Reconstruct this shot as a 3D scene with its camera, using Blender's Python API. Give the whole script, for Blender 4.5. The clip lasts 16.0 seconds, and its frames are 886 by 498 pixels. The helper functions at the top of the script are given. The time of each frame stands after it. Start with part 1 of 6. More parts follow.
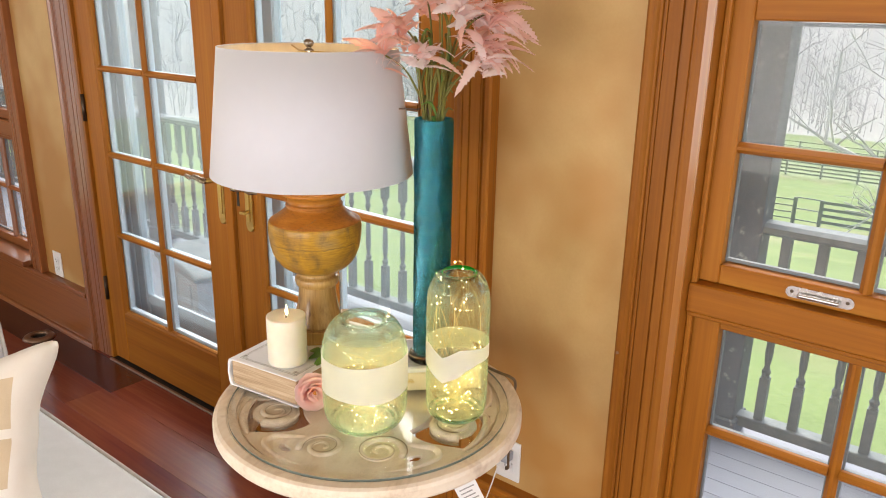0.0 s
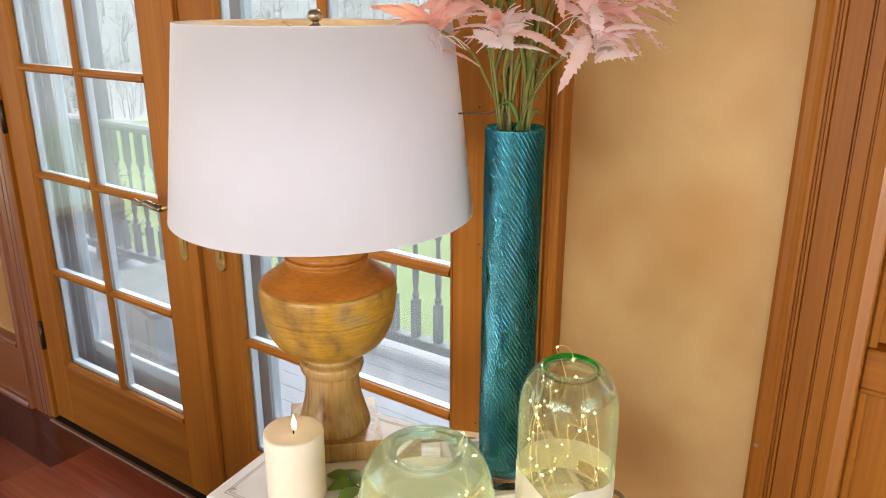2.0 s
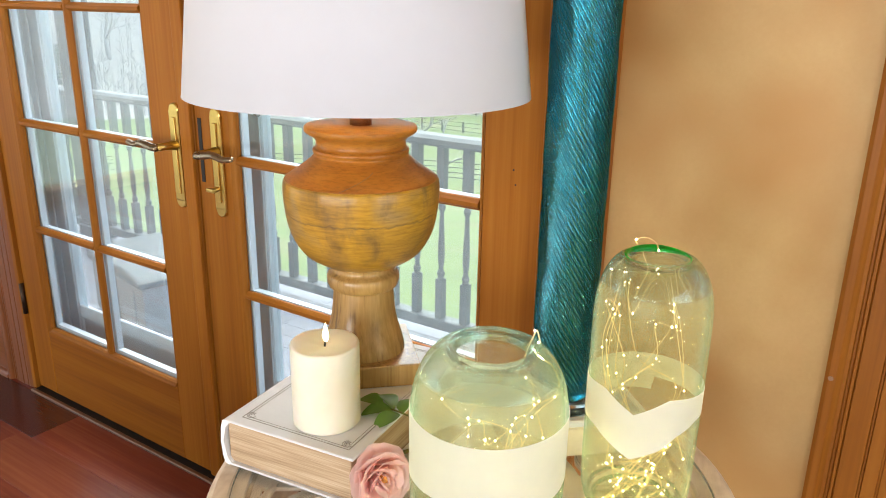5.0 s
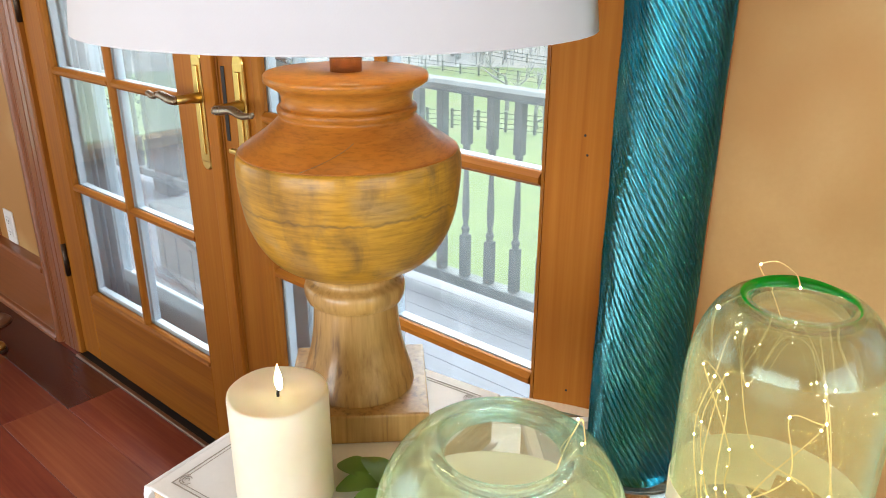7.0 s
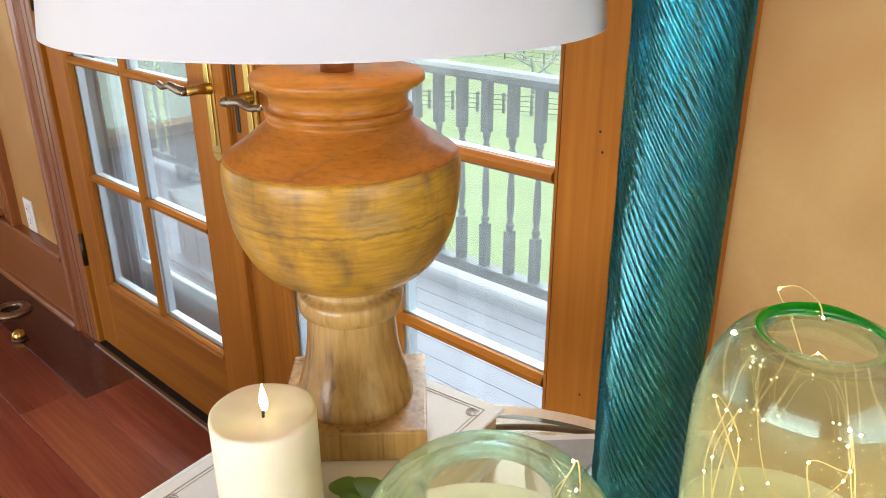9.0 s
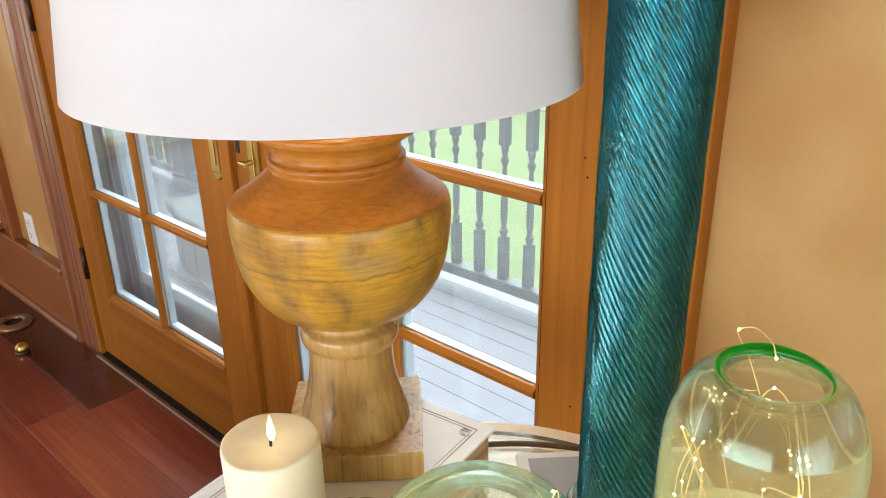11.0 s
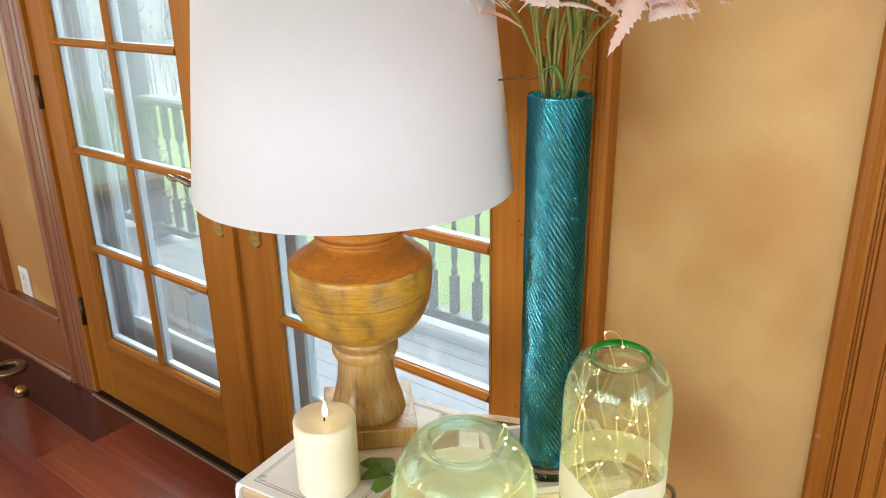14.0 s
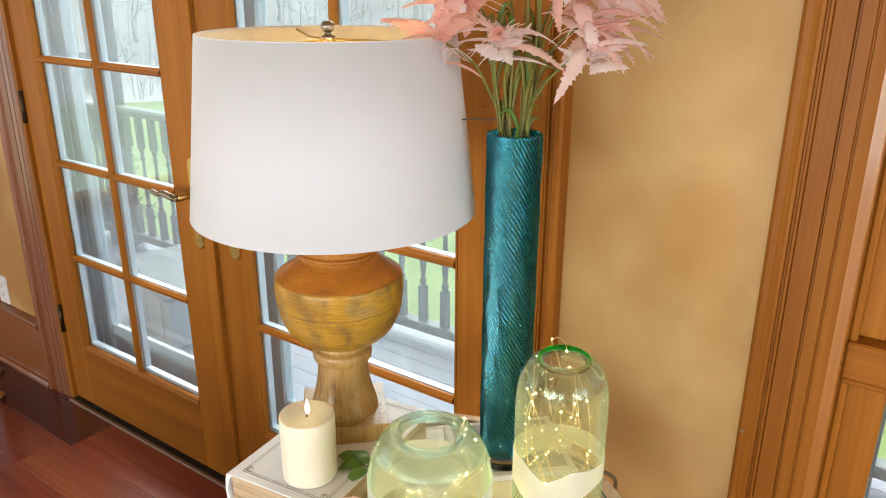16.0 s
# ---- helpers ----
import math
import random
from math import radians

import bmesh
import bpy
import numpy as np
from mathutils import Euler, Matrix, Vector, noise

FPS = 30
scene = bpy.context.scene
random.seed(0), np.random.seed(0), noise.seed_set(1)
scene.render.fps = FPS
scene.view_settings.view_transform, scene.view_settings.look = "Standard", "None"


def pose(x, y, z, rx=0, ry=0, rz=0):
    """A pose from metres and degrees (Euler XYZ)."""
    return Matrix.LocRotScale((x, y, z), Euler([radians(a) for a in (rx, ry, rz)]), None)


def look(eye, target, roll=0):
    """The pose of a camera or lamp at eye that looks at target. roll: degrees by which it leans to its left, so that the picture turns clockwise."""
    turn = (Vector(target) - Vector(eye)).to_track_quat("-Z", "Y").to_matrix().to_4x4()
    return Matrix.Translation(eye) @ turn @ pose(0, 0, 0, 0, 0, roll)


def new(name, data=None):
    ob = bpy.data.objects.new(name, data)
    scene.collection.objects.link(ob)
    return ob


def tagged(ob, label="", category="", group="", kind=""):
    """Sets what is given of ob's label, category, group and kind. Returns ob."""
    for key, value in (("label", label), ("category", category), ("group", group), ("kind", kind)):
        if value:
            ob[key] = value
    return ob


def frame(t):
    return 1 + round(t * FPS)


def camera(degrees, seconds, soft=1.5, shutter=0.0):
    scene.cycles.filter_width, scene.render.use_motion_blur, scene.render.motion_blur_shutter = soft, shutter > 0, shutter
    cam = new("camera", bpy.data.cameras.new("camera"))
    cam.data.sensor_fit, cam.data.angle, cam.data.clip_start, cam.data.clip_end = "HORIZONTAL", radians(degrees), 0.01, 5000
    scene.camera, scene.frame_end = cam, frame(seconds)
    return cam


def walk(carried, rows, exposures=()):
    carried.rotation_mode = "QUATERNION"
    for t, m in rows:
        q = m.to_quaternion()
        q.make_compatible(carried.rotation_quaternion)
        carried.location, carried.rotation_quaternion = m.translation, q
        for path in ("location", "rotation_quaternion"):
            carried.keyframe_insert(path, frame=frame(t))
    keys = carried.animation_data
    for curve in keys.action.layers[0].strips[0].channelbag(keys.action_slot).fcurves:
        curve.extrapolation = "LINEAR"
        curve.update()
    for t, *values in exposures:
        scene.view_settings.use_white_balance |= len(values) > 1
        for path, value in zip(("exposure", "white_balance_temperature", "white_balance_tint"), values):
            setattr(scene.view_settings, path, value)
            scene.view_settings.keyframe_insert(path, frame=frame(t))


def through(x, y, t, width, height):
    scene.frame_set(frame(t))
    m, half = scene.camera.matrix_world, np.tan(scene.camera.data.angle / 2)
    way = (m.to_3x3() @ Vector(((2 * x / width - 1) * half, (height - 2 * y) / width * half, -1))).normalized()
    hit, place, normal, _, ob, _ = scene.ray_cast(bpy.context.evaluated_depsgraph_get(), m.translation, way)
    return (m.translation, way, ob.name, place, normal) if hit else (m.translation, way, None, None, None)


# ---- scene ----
cam = camera(60.7, 16.0, 1.0)
EXPOSURE = 0.87
PATH = [
    (0, (0.06, -0.089, 1.49), (-1.113, 1.41, 0.877), 1.1),
    (0.5, (-0.084, -0.019, 1.478), (-1.226, 1.503, 0.863), 0.9),
    (1, (-0.231, 0.04, 1.466), (-1.346, 1.58, 0.847), 0.7),
    (1.5, (-0.326, 0.141, 1.451), (-1.423, 1.692, 0.826), 0.3),
    (2, (-0.385, 0.216, 1.434), (-1.472, 1.774, 0.809), 0.1),
    (2.5, (-0.442, 0.226, 1.395), (-1.522, 1.79, 0.772), 0.0),
    (3, (-0.486, 0.236, 1.356), (-1.555, 1.81, 0.739), 0.1),
    (3.5, (-0.492, 0.239, 1.322), (-1.548, 1.825, 0.713), 0.4),
    (4, (-0.496, 0.239, 1.295), (-1.544, 1.832, 0.692), 0.7),
    (4.5, (-0.498, 0.234, 1.276), (-1.541, 1.83, 0.673), 1.0),
    (5, (-0.5, 0.237, 1.264), (-1.552, 1.822, 0.647), 1.0),
    (5.2, (-0.504, 0.239, 1.261), (-1.563, 1.816, 0.636), 1.0),
    (7.5, (-0.627, 0.562, 1.21), (-1.876, 1.932, 0.46), 0.0),
    (8, (-0.627, 0.566, 1.215), (-1.886, 1.923, 0.458), -0.1),
    (10.5, (-0.62, 0.559, 1.243), (-1.868, 1.911, 0.459), -0.7),
    (11, (-0.604, 0.547, 1.269), (-1.852, 1.904, 0.493), -1.0),
    (11.5, (-0.575, 0.513, 1.308), (-1.818, 1.883, 0.546), -1.3),
    (12, (-0.55, 0.471, 1.333), (-1.781, 1.86, 0.589), -1.4),
    (12.5, (-0.513, 0.425, 1.358), (-1.733, 1.836, 0.638), -1.4),
    (13, (-0.461, 0.358, 1.396), (-1.66, 1.794, 0.688), -1.4),
    (13.5, (-0.434, 0.299, 1.407), (-1.613, 1.757, 0.71), -1.2),
    (14, (-0.42, 0.268, 1.418), (-1.578, 1.746, 0.729), -1.0),
    (14.5, (-0.398, 0.237, 1.435), (-1.538, 1.732, 0.755), -0.8),
    (15, (-0.371, 0.203, 1.459), (-1.494, 1.713, 0.784), -0.5),
    (15.5, (-0.358, 0.185, 1.469), (-1.465, 1.708, 0.795), -0.2),
    (16, (-0.347, 0.173, 1.475), (-1.444, 1.706, 0.805), 0.2),
]
walk(cam, [(t, look(eye, target, roll)) for t, eye, target, roll in PATH],
     [(0, EXPOSURE - 0.05, 6400, 9), (1, EXPOSURE - 0.10, 6400, 14), (2, EXPOSURE - 0.02, 6300, 10), (3, EXPOSURE + 0.03, 6250, 6), (5, EXPOSURE + 0.08, 6100, 5.5),
      (8, EXPOSURE + 0.19, 6000, 6), (12, EXPOSURE + 0.17, 6150, 3.5), (14, EXPOSURE + 0.13, 6100, 2), (16, EXPOSURE + 0.04, 6200, 3.5)])

# ---- light ----
world = bpy.data.worlds.new("world")
scene.world = world
world.use_nodes = True
wn = world.node_tree
sky = wn.nodes.new("ShaderNodeTexSky")
sky.sky_type, sky.sun_disc = "NISHITA", False
sky.sun_elevation, sky.sun_rotation = radians(51), radians(-34)
sky.air_density, sky.dust_density = 1.0, 4.0
wn.links.new(sky.outputs[0], wn.nodes["Background"].inputs[0])
wn.nodes["Background"].inputs[1].default_value = 0.15


def area_lamp(name, energy, m, color, wide, high):
    data = bpy.data.lights.new(name, "AREA")
    data.energy, data.color, data.shape, data.size, data.size_y = energy, color, "RECTANGLE", wide, high
    new(name, data).matrix_world = m


sun = bpy.data.lights.new("sun", "SUN")
sun.energy, sun.color, sun.angle = 3.0, (1.0, 0.97, 0.93), radians(80)
new("sun", sun).matrix_world = look((-4.0, 6.0, 8.9), (0, 0, 0))
# lamps in unseen openings, added behind the camera to light the room
area_lamp("unseen_light_south", 80, look((-0.55, -3.0, 1.15), (-0.55, 0, 1.05)), (1.0, 0.935, 0.895), 3.9, 1.7)
area_lamp("unseen_light_east", 24, look((2.2, -0.1, 1.30), (0, 0.0, 1.15)), (0.93, 0.95, 1.0), 2.4, 1.7)
area_lamp("unseen_light_west", 11, look((-5.15, -1.15, 1.25), (0, -0.6, 1.1)), (0.84, 0.93, 1.0), 2.9, 2.3)

# ---- materials ----


def nodes(name):
    m = bpy.data.materials.new(name)
    m.use_nodes = True
    return m, m.node_tree.nodes, m.node_tree.links, m.node_tree.nodes["Principled BSDF"]


def ramp(n, stops):
    r = n.new("ShaderNodeValToRGB")
    while len(r.color_ramp.elements) < len(stops):
        r.color_ramp.elements.new(0.5)
    for e, (p, c) in zip(r.color_ramp.elements, stops):
        e.position, e.color = p, (*c, 1)
    return r


def noise_node(n, l, coords, scale, detail=4.0, rough=0.6, stretch=(1, 1, 1), warp=0.0, turn=(0, 0, 0)):
    mp = n.new("ShaderNodeMapping")
    mp.inputs["Scale"].default_value = stretch
    mp.inputs["Rotation"].default_value = turn
    l.new(coords, mp.inputs[0])
    t = n.new("ShaderNodeTexNoise")
    t.inputs["Scale"].default_value, t.inputs["Detail"].default_value, t.inputs["Roughness"].default_value = scale, detail, rough
    t.inputs["Distortion"].default_value = warp
    l.new(mp.outputs[0], t.inputs[0])
    return t.outputs[0]


def math_node(n, l, op, a, b):
    """A Math node; a and b are sockets or numbers."""
    k = n.new("ShaderNodeMath")
    k.operation = op
    for socket, v in zip(k.inputs, (a, b)):
        if isinstance(v, (int, float)):
            socket.default_value = v
        else:
            l.new(v, socket)
    return k.outputs[0]


def surface(name, stops, scale=8, stretch=(1, 1, 1), fine=120, fine_stretch=None, rough=(0.4, 0.55), metal=0.0, bump=0.15, bump_size=0.002,
            vary=0.0, second=0.35, stain=None, warp=0.3, spec=0.5, detail=5.0, sheen=0.0, coat=0.0):
    """A surface with broad and fine variation, relief and an uneven gloss."""
    m, n, l, p = nodes(name)
    co = n.new("ShaderNodeTexCoord").outputs["Object"]
    if vary:
        info = n.new("ShaderNodeObjectInfo")
        sc = n.new("ShaderNodeVectorMath")
        sc.operation = "SCALE"
        l.new(info.outputs["Random"], sc.inputs["Scale"])
        sc.inputs[0].default_value = (7.3, 3.1, 5.7)
        ad = n.new("ShaderNodeVectorMath")
        l.new(co, ad.inputs[0])
        l.new(sc.outputs[0], ad.inputs[1])
        co = ad.outputs[0]
    a = noise_node(n, l, co, scale, detail, 0.6, stretch, warp)
    b = noise_node(n, l, co, fine, 3.0, 0.6, fine_stretch or stretch, 0.0)
    mix = n.new("ShaderNodeMix")
    mix.inputs[0].default_value = second
    l.new(a, mix.inputs[2])
    l.new(b, mix.inputs[3])
    r = ramp(n, stops)
    l.new(mix.outputs[0], r.inputs[0])
    col = r.outputs[0]
    if stain:
        sc_, lo, hi, colour, amount = stain
        s = noise_node(n, l, co, sc_, 3.0, 0.55)
        rr = n.new("ShaderNodeMapRange")
        rr.inputs[1].default_value, rr.inputs[2].default_value, rr.inputs[4].default_value = lo, hi, amount
        l.new(s, rr.inputs[0])
        mc = n.new("ShaderNodeMix")
        mc.data_type = "RGBA"
        l.new(rr.outputs[0], mc.inputs[0])
        l.new(col, mc.inputs[6])
        mc.inputs[7].default_value = (*colour, 1)
        col = mc.outputs[2]
    if vary:
        hv = n.new("ShaderNodeHueSaturation")
        mr = n.new("ShaderNodeMapRange")
        mr.inputs[3].default_value, mr.inputs[4].default_value = 1 - vary, 1 + vary
        l.new(info.outputs["Random"], mr.inputs[0])
        l.new(mr.outputs[0], hv.inputs["Value"])
        l.new(col, hv.inputs["Color"])
        col = hv.outputs[0]
    l.new(col, p.inputs["Base Color"])
    gr = n.new("ShaderNodeMapRange")
    gr.inputs[3].default_value, gr.inputs[4].default_value = rough
    l.new(a, gr.inputs[0])
    l.new(gr.outputs[0], p.inputs["Roughness"])
    p.inputs["Metallic"].default_value = metal
    p.inputs["Specular IOR Level"].default_value = spec
    p.inputs["Coat Weight"].default_value = coat
    p.inputs["Coat Roughness"].default_value = 0.12
    p.inputs["Sheen Weight"].default_value = sheen
    if bump:
        bp = n.new("ShaderNodeBump")
        bp.inputs["Strength"].default_value, bp.inputs["Distance"].default_value = bump, bump_size
        l.new(mix.outputs[0], bp.inputs["Height"])
        l.new(bp.outputs[0], p.inputs["Normal"])
    return m


FIR = [(0.28, (0.21, 0.068, 0.007)), (0.5, (0.32, 0.113, 0.010)), (0.72, (0.41, 0.168, 0.019))]
fir_up = surface("fir_upright", FIR, 14, (1, 1, 0.05), 130, (1, 1, 0.02), (0.42, 0.58), bump=0.12, vary=0.10, coat=0.02, spec=0.18)
fir_jamb = surface("fir_varnished_jamb", FIR, 14, (1, 1, 0.05), 130, (1, 1, 0.02), (0.26, 0.36), bump=0.06, vary=0.10, coat=0.4)
# fir dimmed by a quarter; the window casing's shade is put into the colour
fir_shaded = surface("fir_shaded_copy", [(t, (r * 0.78, g * 0.75, b * 0.75)) for t, (r, g, b) in FIR], 14, (1, 1, 0.05), 130, (1, 1, 0.02), (0.42, 0.58), bump=0.12, vary=0.10, coat=0.02, spec=0.18)
fir_across = surface("fir_level", FIR, 14, (0.05, 1, 1), 130, (0.02, 1, 1), (0.42, 0.58), bump=0.12, vary=0.10, coat=0.02, spec=0.18)
# red-brown stain, deepened with shade for the backlit west side
CHERRY = [(0.28, (0.155, 0.045, 0.012)), (0.5, (0.240, 0.078, 0.020)), (0.75, (0.32, 0.118, 0.030))]
cherry_across = surface("backlit_stain_level", CHERRY, 12, (0.05, 1, 1), 130, (0.02, 1, 1), (0.25, 0.4), bump=0.1, vary=0.06, coat=0.3)
cherry_up = surface("backlit_stain_upright", CHERRY, 12, (1, 1, 0.05), 130, (1, 1, 0.02), (0.25, 0.4), bump=0.1, vary=0.06, coat=0.3)
floor_wood = surface("floor_board_wood", [(0.3, (0.070, 0.009, 0.008)), (0.5, (0.145, 0.029, 0.014)), (0.75, (0.26, 0.080, 0.030))], 5, (0.10, 1, 1), 110,
                     (0.02, 1, 1), (0.18, 0.30), bump=0.03, vary=0.52, coat=0.15, second=0.18)
plaster = surface("ragged_tan_paint", [(0.3, (0.495, 0.317, 0.116)), (0.5, (0.545, 0.360, 0.142)), (0.7, (0.595, 0.406, 0.174))], 2.2, (1, 1, 1), 160, None,
                  (0.5, 0.65), bump=0.08, bump_size=0.001, second=0.18, stain=(1.9, 0.44, 0.62, (0.41, 0.205, 0.050), 1.0), warp=1.2)
# unseen ceiling; its dark tan is chosen to cut bounce on the walls
ceiling_paint = surface("ceiling_paint", [(0.3, (0.36, 0.25, 0.14)), (0.7, (0.44, 0.31, 0.18))], 3, fine=200, rough=(0.7, 0.85), bump=0.05)
brass = surface("lacquered_brass", [(0.3, (0.54, 0.36, 0.09)), (0.7, (0.68, 0.48, 0.15))], 20, fine=300, rough=(0.24, 0.38), metal=1.0, bump=0.02)
aged_brass = surface("tarnished_brass", [(0.3, (0.26, 0.20, 0.13)), (0.7, (0.38, 0.30, 0.20))], 30, fine=200, rough=(0.22, 0.34), metal=0.9, bump=0.02)
bronze = surface("dark_bronze", [(0.3, (0.05, 0.035, 0.025)), (0.7, (0.10, 0.07, 0.045))], 30, fine=200, rough=(0.35, 0.5), metal=0.8, bump=0.05)
nickel = surface("satin_nickel", [(0.3, (0.36, 0.35, 0.33)), (0.7, (0.46, 0.44, 0.42))], 40, fine=300, rough=(0.2, 0.32), metal=1.0, bump=0.02)
copper = surface("copper_tube", [(0.3, (0.78, 0.55, 0.38)), (0.7, (0.88, 0.66, 0.48))], 30, fine=200, rough=(0.14, 0.22), metal=0.95, bump=0.02)
bronze_ring = surface("brown_bronze", [(0.3, (0.22, 0.13, 0.08)), (0.7, (0.32, 0.20, 0.12))], 30, fine=200, rough=(0.3, 0.42), metal=0.7, bump=0.02)
white_plastic = surface("white_plastic", [(0.3, (0.74, 0.73, 0.70)), (0.7, (0.80, 0.79, 0.76))], 20, fine=200, rough=(0.3, 0.4), bump=0.02)
dark_slot = surface("dark_recess", [(0.3, (0.012, 0.010, 0.009)), (0.7, (0.02, 0.018, 0.016))], 40, rough=(0.6, 0.7), bump=0.0)
storm_paint = surface("grey_white_paint", [(0.3, (0.56, 0.66, 0.71)), (0.7, (0.64, 0.73, 0.78))], 6, (1, 1, 0.2), 90, rough=(0.4, 0.55), bump=0.06,
                      stain=(5, 0.5, 0.75, (0.44, 0.53, 0.58), 0.5))
jamb_paint = surface("pale_aqua_paint", [(0.3, (0.66, 0.77, 0.79)), (0.7, (0.74, 0.83, 0.85))], 6, (1, 1, 0.2), 90, rough=(0.4, 0.55), bump=0.06)
glazing_white = surface("glazing_bead", [(0.3, (0.60, 0.70, 0.78)), (0.7, (0.68, 0.77, 0.84))], 15, rough=(0.35, 0.5), bump=0.03)
glazing_grey = surface("grey_glazing_bead", [(0.3, (0.13, 0.145, 0.155)), (0.7, (0.19, 0.205, 0.215))], 15, rough=(0.45, 0.6), bump=0.03)
rail_paint = surface("grey_rail_paint", [(0.3, (0.125, 0.150, 0.155)), (0.7, (0.185, 0.215, 0.220))], 9, (1, 1, 0.4), 120, rough=(0.5, 0.65), bump=0.15,
                     stain=(14, 0.55, 0.75, (0.28, 0.30, 0.30), 0.5))
post_paint = surface("weathered_post", [(0.3, (0.080, 0.092, 0.105)), (0.7, (0.140, 0.158, 0.178))], 5, (1, 1, 0.25), 90, rough=(0.6, 0.75), bump=0.2,
                     stain=(26, 0.62, 0.72, (0.36, 0.36, 0.35), 0.7))
deck_paint = surface("pale_deck_paint", [(0.3, (0.200, 0.214, 0.262)), (0.7, (0.258, 0.275, 0.330))], 5, (0.15, 1, 1), 90, (0.05, 1, 1), (0.4, 0.6), bump=0.1,
                     vary=0.05, stain=(9, 0.55, 0.8, (0.21, 0.23, 0.26), 0.4))
grass = surface("meadow_grass", [(0.25, (0.105, 0.155, 0.036)), (0.5, (0.165, 0.235, 0.062)), (0.75, (0.25, 0.31, 0.105))], 0.6, fine=14, rough=(0.8, 0.95),
                bump=0.6, bump_size=0.03, second=0.45, stain=(0.25, 0.52, 0.72, (0.27, 0.26, 0.12), 0.7))
# hillside colour is paled to carry the distance haze
hill_earth = surface("hazed_hillside", [(0.3, (0.31, 0.305, 0.27)), (0.5, (0.41, 0.40, 0.36)), (0.72, (0.50, 0.495, 0.455))], 0.10, (1, 1, 0.35), 0.9,
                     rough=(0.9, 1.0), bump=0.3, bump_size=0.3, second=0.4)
# bark lightened past its own tone so the far trees look hazy
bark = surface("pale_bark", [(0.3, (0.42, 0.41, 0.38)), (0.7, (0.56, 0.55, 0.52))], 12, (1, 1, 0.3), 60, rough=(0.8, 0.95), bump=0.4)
# dark fence boards greyed up; distance haze is put into the colour
fence_wood = surface("hazed_fence_board", [(0.3, (0.19, 0.205, 0.18)), (0.7, (0.27, 0.285, 0.255))], 6, (0.2, 1, 1), 80, rough=(0.7, 0.85), bump=0.15)
evergreen = surface("evergreen_needles", [(0.3, (0.035, 0.065, 0.045)), (0.7, (0.08, 0.13, 0.085))], 20, rough=(0.6, 0.8), bump=0.1)
grey_resin = surface("grey_resin", [(0.3, (0.30, 0.32, 0.35)), (0.7, (0.38, 0.40, 0.43))], 10, fine=160, rough=(0.45, 0.6), bump=0.05)


def layered_wood(name, stops, stain_amount, pores):
    """Turned mango wood: level glue-up bands, dark streaks, fine pores."""
    m, n, l, p = nodes(name)
    co = n.new("ShaderNodeTexCoord").outputs["Object"]
    band = noise_node(n, l, co, 9, 2.0, 0.5, (0.08, 0.08, 3.0), 0.25)
    streak = noise_node(n, l, co, 30, 6.0, 0.65, (0.35, 0.35, 3.0), 0.9)
    pore = noise_node(n, l, co, 620, 2.0, 0.6, (0.16, 0.16, 1.0), 0.0)
    add = n.new("ShaderNodeMix")
    add.inputs[0].default_value = 0.30
    l.new(band, add.inputs[2])
    l.new(streak, add.inputs[3])
    r = ramp(n, stops)
    l.new(add.outputs[0], r.inputs[0])
    st = noise_node(n, l, co, 20, 6.0, 0.7, (0.75, 0.75, 1.3), 1.2)
    mr = n.new("ShaderNodeMapRange")
    mr.inputs[1].default_value, mr.inputs[2].default_value, mr.inputs[4].default_value = 0.53, 0.70, stain_amount
    l.new(st, mr.inputs[0])
    mc = n.new("ShaderNodeMix")
    mc.data_type = "RGBA"
    l.new(mr.outputs[0], mc.inputs[0])
    l.new(r.outputs[0], mc.inputs[6])
    mc.inputs[7].default_value = (0.065, 0.038, 0.016, 1)
    pr = n.new("ShaderNodeMapRange")
    pr.inputs[1].default_value, pr.inputs[2].default_value, pr.inputs[3].default_value, pr.inputs[4].default_value = 0.36, 0.52, pores, 1.0
    l.new(pore, pr.inputs[0])
    hv = n.new("ShaderNodeHueSaturation")
    l.new(mc.outputs[2], hv.inputs["Color"])
    l.new(pr.outputs[0], hv.inputs["Value"])
    l.new(hv.outputs[0], p.inputs["Base Color"])
    gr = n.new("ShaderNodeMapRange")
    gr.inputs[3].default_value, gr.inputs[4].default_value = 0.30, 0.46
    l.new(streak, gr.inputs[0])
    l.new(gr.outputs[0], p.inputs["Roughness"])
    bp = n.new("ShaderNodeBump")
    bp.inputs["Strength"].default_value, bp.inputs["Distance"].default_value = 0.12, 0.0006
    l.new(pore, bp.inputs["Height"])
    l.new(bp.outputs[0], p.inputs["Normal"])
    p.inputs["Coat Weight"].default_value = 0.18
    p.inputs["Coat Roughness"].default_value = 0.14
    p.inputs["Specular IOR Level"].default_value = 0.25
    return m



